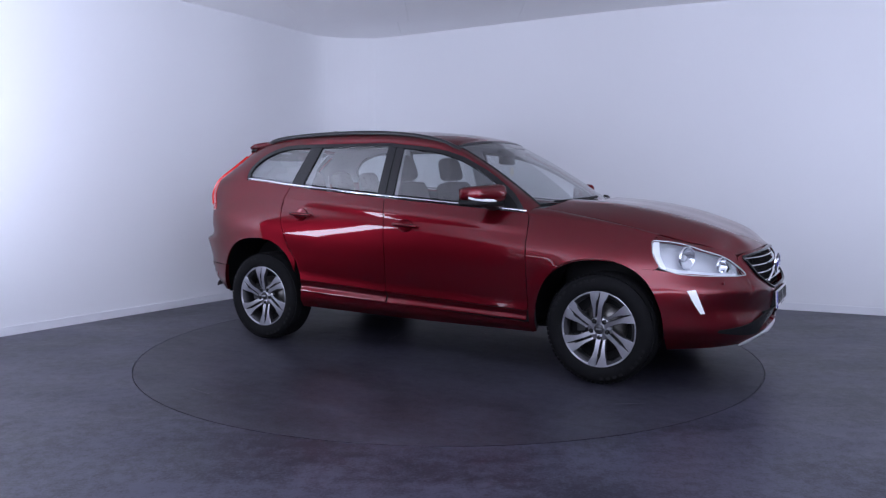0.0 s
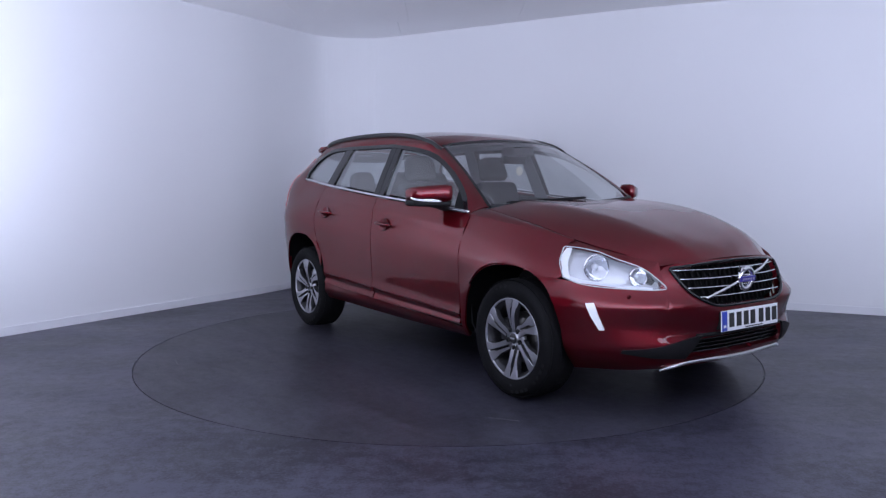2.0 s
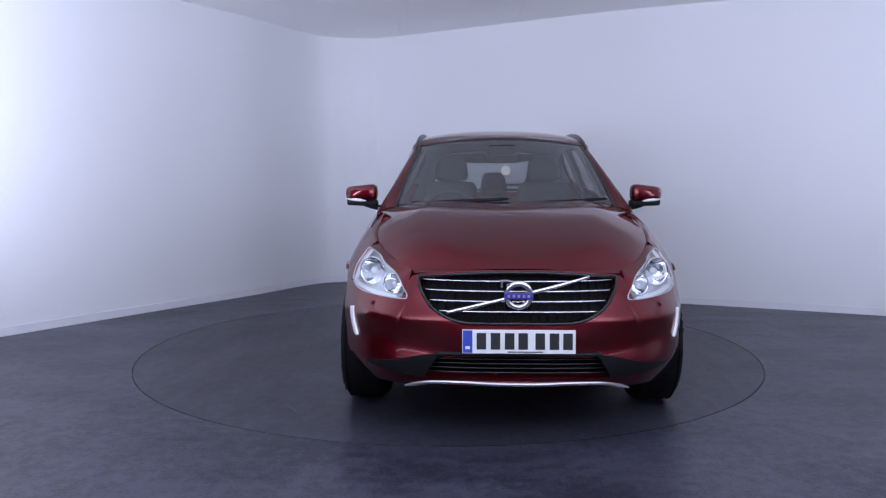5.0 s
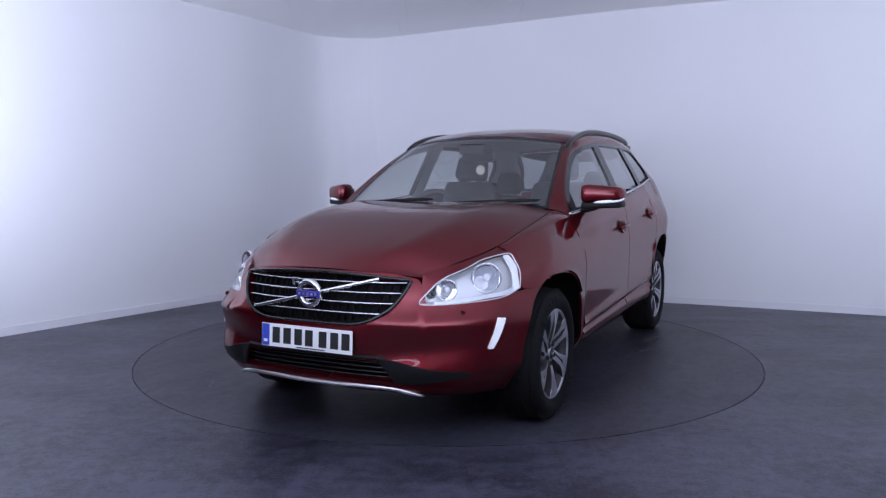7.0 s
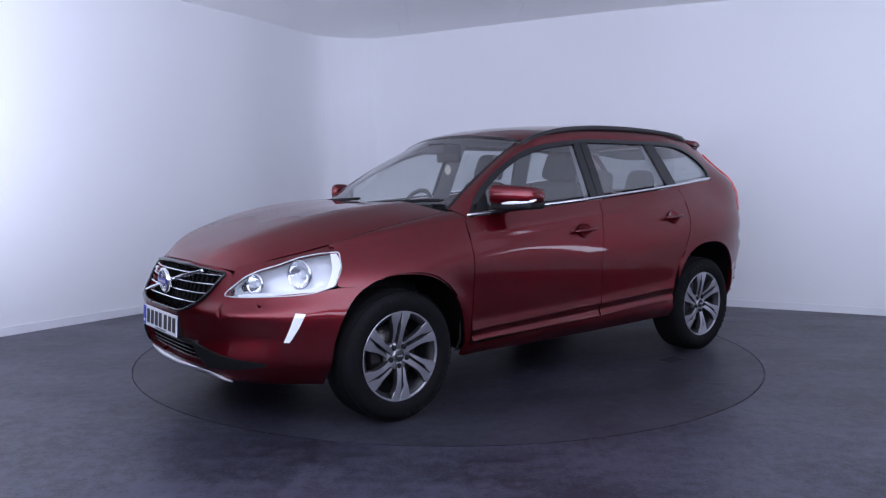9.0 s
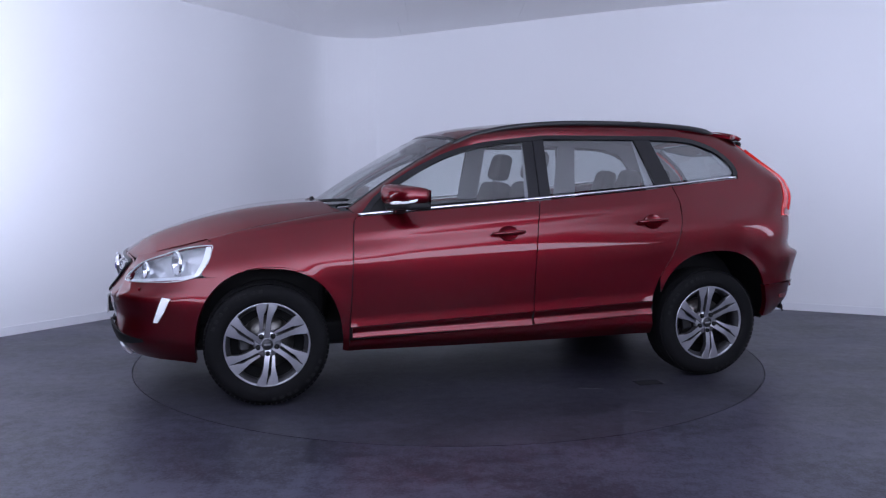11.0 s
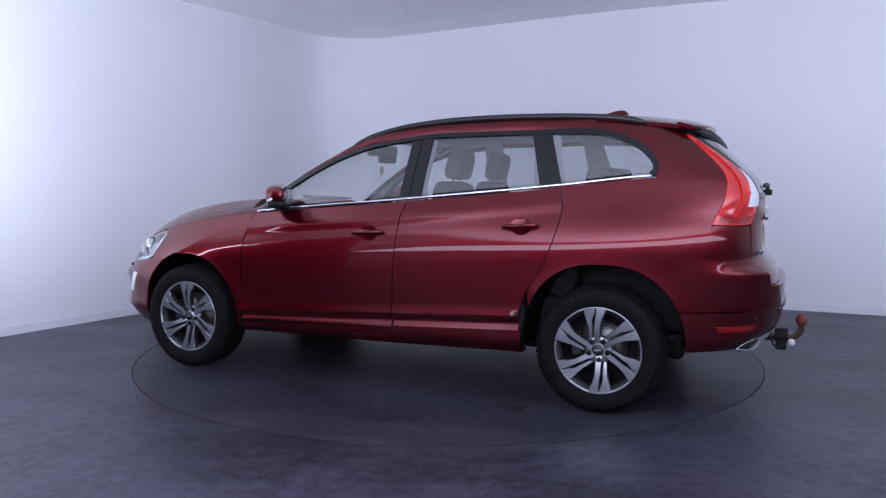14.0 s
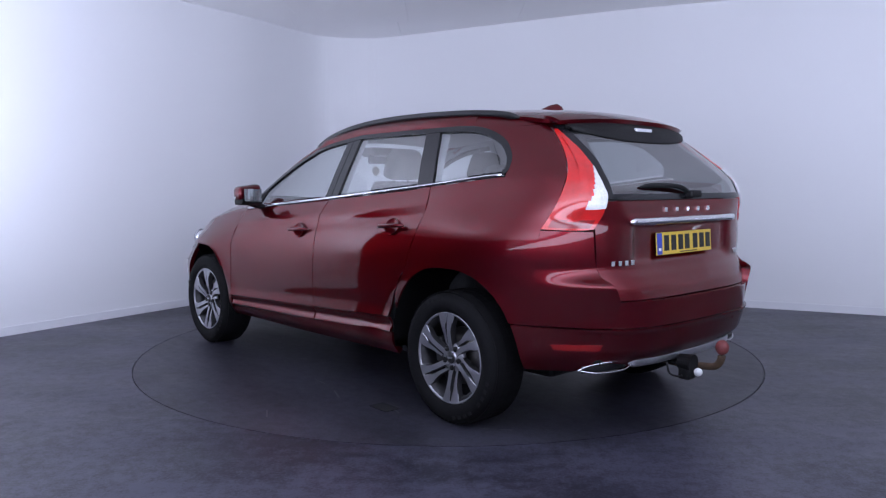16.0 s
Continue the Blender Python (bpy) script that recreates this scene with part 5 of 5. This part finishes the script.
def build_wheel():
    """A wheel with tyre, alloy rim and brake disc; the outer face looks to +y in its own space."""
    # barrel coloured dark, as the shade seen between the silver spokes
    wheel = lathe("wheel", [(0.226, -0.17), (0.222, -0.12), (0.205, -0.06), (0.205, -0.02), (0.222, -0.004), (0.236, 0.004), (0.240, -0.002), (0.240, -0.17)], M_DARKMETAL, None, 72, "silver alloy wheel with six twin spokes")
    prof = [(0.232, 0.000), (0.243, 0.010), (0.262, 0.020), (0.290, 0.024), (0.312, 0.018), (0.328, 0.004), (0.338, -0.018), (0.345, -0.050), (0.347, -0.105), (0.345, -0.160),
            (0.338, -0.192), (0.325, -0.212), (0.300, -0.228), (0.262, -0.222), (0.232, -0.20)]
    tyre = lathe("tyre", prof, M_RUBBER, wheel, 96, "black road tyre")
    # tread blocks round the shoulder and the crown
    for name, y0, w, zr, n in (("tread_shoulder", -0.002, 0.030, 0.3310, 72), ("tread_rib", -0.066, 0.034, 0.3455, 64), ("tread_rib", -0.112, 0.034, 0.3465, 64), ("tread_rib", -0.156, 0.034, 0.3445, 64)):
        bm = bmesh.new()
        for i in range(n):
            a = 2 * math.pi * i / n
            tilt = Matrix.Rotation(radians(-52), 4, "Z") if name == "tread_shoulder" else Matrix.Identity(4)
            c = Vector((zr * math.cos(a), y0 - 0.012, zr * math.sin(a)))
            box(bm, c, (0.004, w, 2 * math.pi * zr / n * 0.82), m=Matrix.Rotation(-a, 4, "Y") @ tilt)
        part(name, bm, M_RUBBER, tyre)
    # raised lettering on the side wall, as bars
    for base in (20, 200):
        for i in range(9):
            if i == 4:
                continue
            a = radians(base + i * 8.0)
            bm = bmesh.new()
            c = Vector((0.300 * math.cos(a), 0.0212, 0.300 * math.sin(a)))
            box(bm, c, (0.026, 0.003, 0.022), m=Matrix.Rotation(-a, 4, "Y"))
            part("tyre_letter", bm, M_TYRELETTER, tyre)
    # six pairs of spokes: a broad one that runs into the hub, and a slim one set back beside it; (radius, offset, half width)
    broad = np.array([(0.034, 0.004, 0.019), (0.075, 0.0, 0.0155), (0.131, -0.005, 0.0155), (0.172, -0.014, 0.0190), (0.205, -0.0245, 0.0245), (0.229, -0.0295, 0.0275)])
    slim = np.array([(0.066, 0.036, 0.0075), (0.131, 0.035, 0.0120), (0.163, 0.038, 0.0170), (0.195, 0.0355, 0.026), (0.227, 0.0335, 0.0325)])
    for k in range(6):
        a = radians(92 + 60 * k)
        c, si = math.cos(a), math.sin(a)
        for knots, drop in ((broad, 0.0), (slim, 0.012)):
            off, wide = pchip(knots[:, 0], knots[:, 1]), pchip(knots[:, 0], knots[:, 2])
            bm = bmesh.new()
            rows = []
            for r in np.linspace(knots[0, 0], knots[-1, 0], 14):
                t = (r - 0.034) / 0.195
                q0, w = float(off(r)), float(wide(r))
                yy = 0.005 - 0.026 * (1 - t) ** 1.5 + 0.006 * math.sin(math.pi * t) - drop * (1 - t) ** 0.7
                rr = math.sqrt(max(0.0, 0.231 ** 2 - q0 ** 2)) if r > 0.226 else r
                rows.append([Vector((rr * c + q * si, yy - d, rr * si - q * c)) for q, d in
                             ((q0 - w, 0.034), (q0 - w, 0.003), (q0 - w * 0.88, 0.0), (q0 + w * 0.88, 0.0), (q0 + w, 0.003), (q0 + w, 0.034))])
            vv = [[bm.verts.new(p) for p in row] for row in rows]
            for u, v in zip(vv, vv[1:]):
                for q in range(5):
                    bm.faces.new((u[q], v[q], v[q + 1], u[q + 1]))
                bm.faces.new((u[5], v[5], v[0], u[0]))
            bmesh.ops.recalc_face_normals(bm, faces=bm.faces[:])
            spoke = part("spoke", bm, M_ALLOY, wheel)
            spoke.data.materials.append(M_DARKMETAL)
            for f in spoke.data.polygons:
                f.material_index = 0 if abs(f.normal.y) > 0.6 else 1
    lathe("rim_lip", [(0.222, -0.012), (0.228, 0.004), (0.235, 0.007), (0.238, 0.001)], M_ALLOY, wheel, 72)
    lathe("hub", [(0.0005, -0.012), (0.028, -0.012), (0.031, -0.017), (0.034, -0.022), (0.066, -0.022), (0.074, -0.028), (0.078, -0.05)], M_ALLOY, wheel, 40)
    lathe("hub_cap", [(0.0005, -0.004), (0.026, -0.005), (0.031, -0.011)], M_DARKMETAL, wheel, 32, "dark hub cap with a pale mark")
    bm = bmesh.new()
    box(bm, (0, -0.005, 0), (0.036, 0.003, 0.010), 0.001)
    part("hub_mark", bm, M_SILVER, wheel)
    for k in range(5):
        a = radians(90 + 36 + 72 * k)
        bolt = lathe("wheel_bolt", [(0.0005, -0.008), (0.010, -0.009), (0.0145, -0.013), (0.0150, -0.03)], M_BLACK, wheel, 12, "dark wheel bolt", at=(0.054 * math.cos(a), 0, 0.054 * math.sin(a)))
    lathe("brake_disc", [(0.04, -0.085), (0.150, -0.085), (0.150, -0.11), (0.04, -0.11)], M_DARKDISC, wheel, 48, "grey brake disc")
    bm = bmesh.new()
    box(bm, (0.125, -0.075, 0.03), (0.06, 0.06, 0.13), 0.012)
    part("brake_caliper", bm, M_DARKMETAL, wheel)
    # black disc closes the wheel and gives the spoke gaps their shade
    lathe("wheel_shade_disc", [(0.0005, -0.125), (0.225, -0.125)], M_BLACK, wheel, 32, "black disc standing in for shade behind the spokes")
    return wheel


M_DARKDISC = material("worn_brake_disc", (0.16, 0.155, 0.15), 0.35, metal=0.9, vary=0.2, scale=30)


def build_wheels():
    first = build_wheel()
    spots = [(1.387, 0.908, 1), (-1.387, 0.893, 1), (1.387, -0.908, -1), (-1.387, -0.893, -1)]
    for i, (x, y, s) in enumerate(spots):
        m = pose(x, y, 0.348, 0, 0, 0) if s > 0 else pose(x, y, 0.348, 0, 0, 180)
        w = first if i == 0 else copy_thing(first, m)
        if i == 0:
            w.matrix_basis = m
        w.parent = CAR
        if i in (1, 3):
            w.matrix_basis = m @ pose(0, 0, 0, 0, 5, 0)


def build_inside():
    """Floor pan, black pieces standing in for shade, seats, dashboard, steering wheel."""
    # the underbody's black blocks double as shade inside the wheel arches
    bm = bmesh.new()
    box(bm, (0.05, 0, 0.34), (3.7, 1.15, 0.16), 0.04)
    box(bm, (0.0, 0, 0.40), (1.86, 1.72, 0.20), 0.04)
    box(bm, (1.55, 0, 0.52), (1.05, 1.10, 0.52), 0.05)
    box(bm, (-1.62, 0, 0.60), (0.85, 1.08, 0.55), 0.05)
    box(bm, (-2.05, 0, 0.48), (0.18, 1.30, 0.20), 0.04)
    part("underbody", bm, M_BLACK, CAR, "black underbody whose blocks also darken the wheel arches")
    # black sheet added behind the doors and the wings, as shade in the shut lines
    for s in (1, -1):
        xs, zs = np.linspace(-0.97, 0.95, 20), np.linspace(0.30, 1.0, 12)
        g = np.stack(np.meshgrid(xs, zs, indexing="ij"), -1)
        g[..., 1] = 0.30 + (ZB(g[..., 0]) - 0.03 - 0.30) * ((g[..., 1] - 0.30) / 0.70)
        p = side_points(g)
        p[..., 1] -= 0.016
        sheet("shut_line_backing", p, M_BLACK, CAR, "black sheet that stands in for shade in the shut lines", side=s, depth=0)
        ob = p.copy()
        ob[..., 1] -= 0.06
        sheet("door_card", ob, M_DASH, CAR, "charcoal door card", side=s, depth=0)
    # dashboard
    bm = bmesh.new()
    box(bm, (0.72, 0, 0.93), (0.52, 1.44, 0.26), 0.07)
    box(bm, (0.48, -0.36, 1.055), (0.20, 0.40, 0.07), 0.03)
    box(bm, (0.35, 0, 0.72), (0.5, 0.24, 0.34), 0.04)
    part("dashboard", bm, M_DASH, CAR, "charcoal dashboard", smooth=True)
    # steering wheel, on the car's right
    ring = [(0.0, 0.178 * math.cos(a), 0.178 * math.sin(a)) for a in np.linspace(0, 2 * math.pi, 25)]
    st = tube("steering_wheel", ring, 0.028, 0.028, M_DASH, CAR, "black steering wheel", up=(1, 0, 0), n=60)
    bm = bmesh.new()
    box(bm, (0.01, 0, -0.01), (0.05, 0.15, 0.12), 0.02)
    box(bm, (0.01, 0, 0), (0.02, 0.34, 0.035), 0.008)
    part("steering_hub", bm, M_DASH, st)
    st.matrix_local = pose(0.36, -0.36, 1.03, 0, -24, 0)
    # seats
    for y in (-0.37, 0.37):
        build_seat(0.02, y, 0.52)
    for y in (-0.40, 0.0, 0.40):
        build_seat(-0.86, y, 0.46, rear=True)
    # pillars and lining inside
    for s in (1, -1):
        for xa, xb, xt in ((-0.16, -0.33, -0.27), (-1.0, -1.2, -1.02)):
            b0, t0 = [(xa, 1.12), (xb, 1.12)], [(xt + 0.07, 1.56), (xt - 0.07, 1.56)]
            p = side_points(coons(b0, t0, [b0[0], t0[0]], [b0[1], t0[1]], 4, 10, False))
            p[..., 1] -= 0.05
            sheet("inner_pillar", p, M_PILLAR, CAR, "grey inner pillar trim", side=s, depth=0)
        p = side_points(coons([(-1.60, 1.28), (-1.98, 1.25)], [(-1.40, 1.56), (-1.74, 1.54)], [(-1.60, 1.28), (-1.62, 1.36), (-1.40, 1.56)], [(-1.98, 1.25), (-1.90, 1.38), (-1.74, 1.54)], 8, 10))
        p[..., 1] -= 0.045
        sheet("inner_rear_pillar", p, M_PILLAR, CAR, "grey inner rear pillar trim", side=s, depth=0)
    xs = np.linspace(0.26, -1.72, 24)
    g = np.array([np.stack([np.full(14, x), np.linspace(-1, 1, 14) * (float(WR(x)) - 0.012), float(ZC(x)) - 0.05 - 0.04 * np.linspace(-1, 1, 14) ** 2], 1) for x in xs])
    sheet("roof_lining", g, M_LINING, CAR, "pale grey roof lining", depth=0)
    # parcel shelf and load floor
    bm = bmesh.new()
    box(bm, (-1.55, 0, 1.08), (0.95, 1.24, 0.04), 0.01)
    part("load_cover", bm, M_DASH, CAR, "charcoal load cover")
    # sensor pod, mirror and hanging disc behind the windscreen
    bm = bmesh.new()
    box(bm, (0.37, 0.0, 1.475), (0.16, 0.20, 0.07), 0.025)
    box(bm, (0.33, 0.0, 1.42), (0.035, 0.24, 0.065), 0.02)
    part("inner_mirror", bm, M_BLACK, CAR, "black inner mirror and sensor pod")
    tag = lathe("hanging_disc", [(0.0005, 0.004), (0.020, 0.004), (0.030, 0.003), (0.034, 0.0)], M_TAG, CAR, 28, "pale round card hanging from the mirror")
    tag.matrix_local = pose(0.36, 0.03, 1.335, 0, 0, -90)


def build_seat(x, y, z, rear=False):
    w = 0.50 if not rear else 0.40
    bm = bmesh.new()
    box(bm, (x, y, z + 0.02), (0.52, w, 0.18), 0.06)
    seat = part("rear_seat" if rear else "front_seat", bm, M_FABRIC, CAR, "charcoal fabric car seat", smooth=True)
    bm = bmesh.new()
    tilt = Matrix.Rotation(radians(-14), 4, "Y")
    h = 0.64 if not rear else 0.58
    box(bm, (x - 0.30, y, z + 0.10 + h / 2), (0.14, w, h), 0.055, tilt)
    for v in bm.verts:
        k = max(0.0, (v.co.z - (z + 0.35)) / 0.4)
        v.co.y = y + (v.co.y - y) * (1 - 0.25 * min(1, k) ** 2)
    part("backrest", bm, M_FABRIC, seat, smooth=True)
    bm = bmesh.new()
    box(bm, (x - 0.385 - 0.02, y, z + 0.10 + h + 0.105), (0.11, 0.27 if not rear else 0.24, 0.20), 0.052, tilt)
    for v in bm.verts:
        k = max(0.0, (v.co.z - (z + 0.10 + h + 0.08)) / 0.12)
        v.co.y = y + (v.co.y - y) * (1 - 0.30 * min(1.0, k) ** 2)
    part("headrest", bm, M_FABRIC, seat, smooth=True)
    bm = bmesh.new()
    for d in (-0.06, 0.06):
        bmesh.ops.create_cone(bm, cap_ends=True, segments=8, radius1=0.007, radius2=0.007, depth=0.12, matrix=Matrix.Translation((x - 0.375, y + d, z + 0.10 + h + 0.0)))
    part("headrest_post", bm, M_BLACK, seat)


for SIDE in (1, -1):
    build_sides(SIDE)
build_front()
build_roof()
build_rear()
build_wheels()
build_inside()


def motions():
    """The turntable carries the car round at an even pace."""
    table_rows, car_rows = [], []
    for i in range(65):
        t = i * 0.25
        turn = Matrix.Rotation(radians(heading(t)), 4, "Z")
        table_rows.append((t, Matrix.Translation(CENTRE) @ turn))
        car_rows.append((t, Matrix.Translation(CENTRE) @ turn @ Matrix.Translation(-OFFSET)))
    walk(TABLE, table_rows)
    walk(CAR, car_rows)


motions()
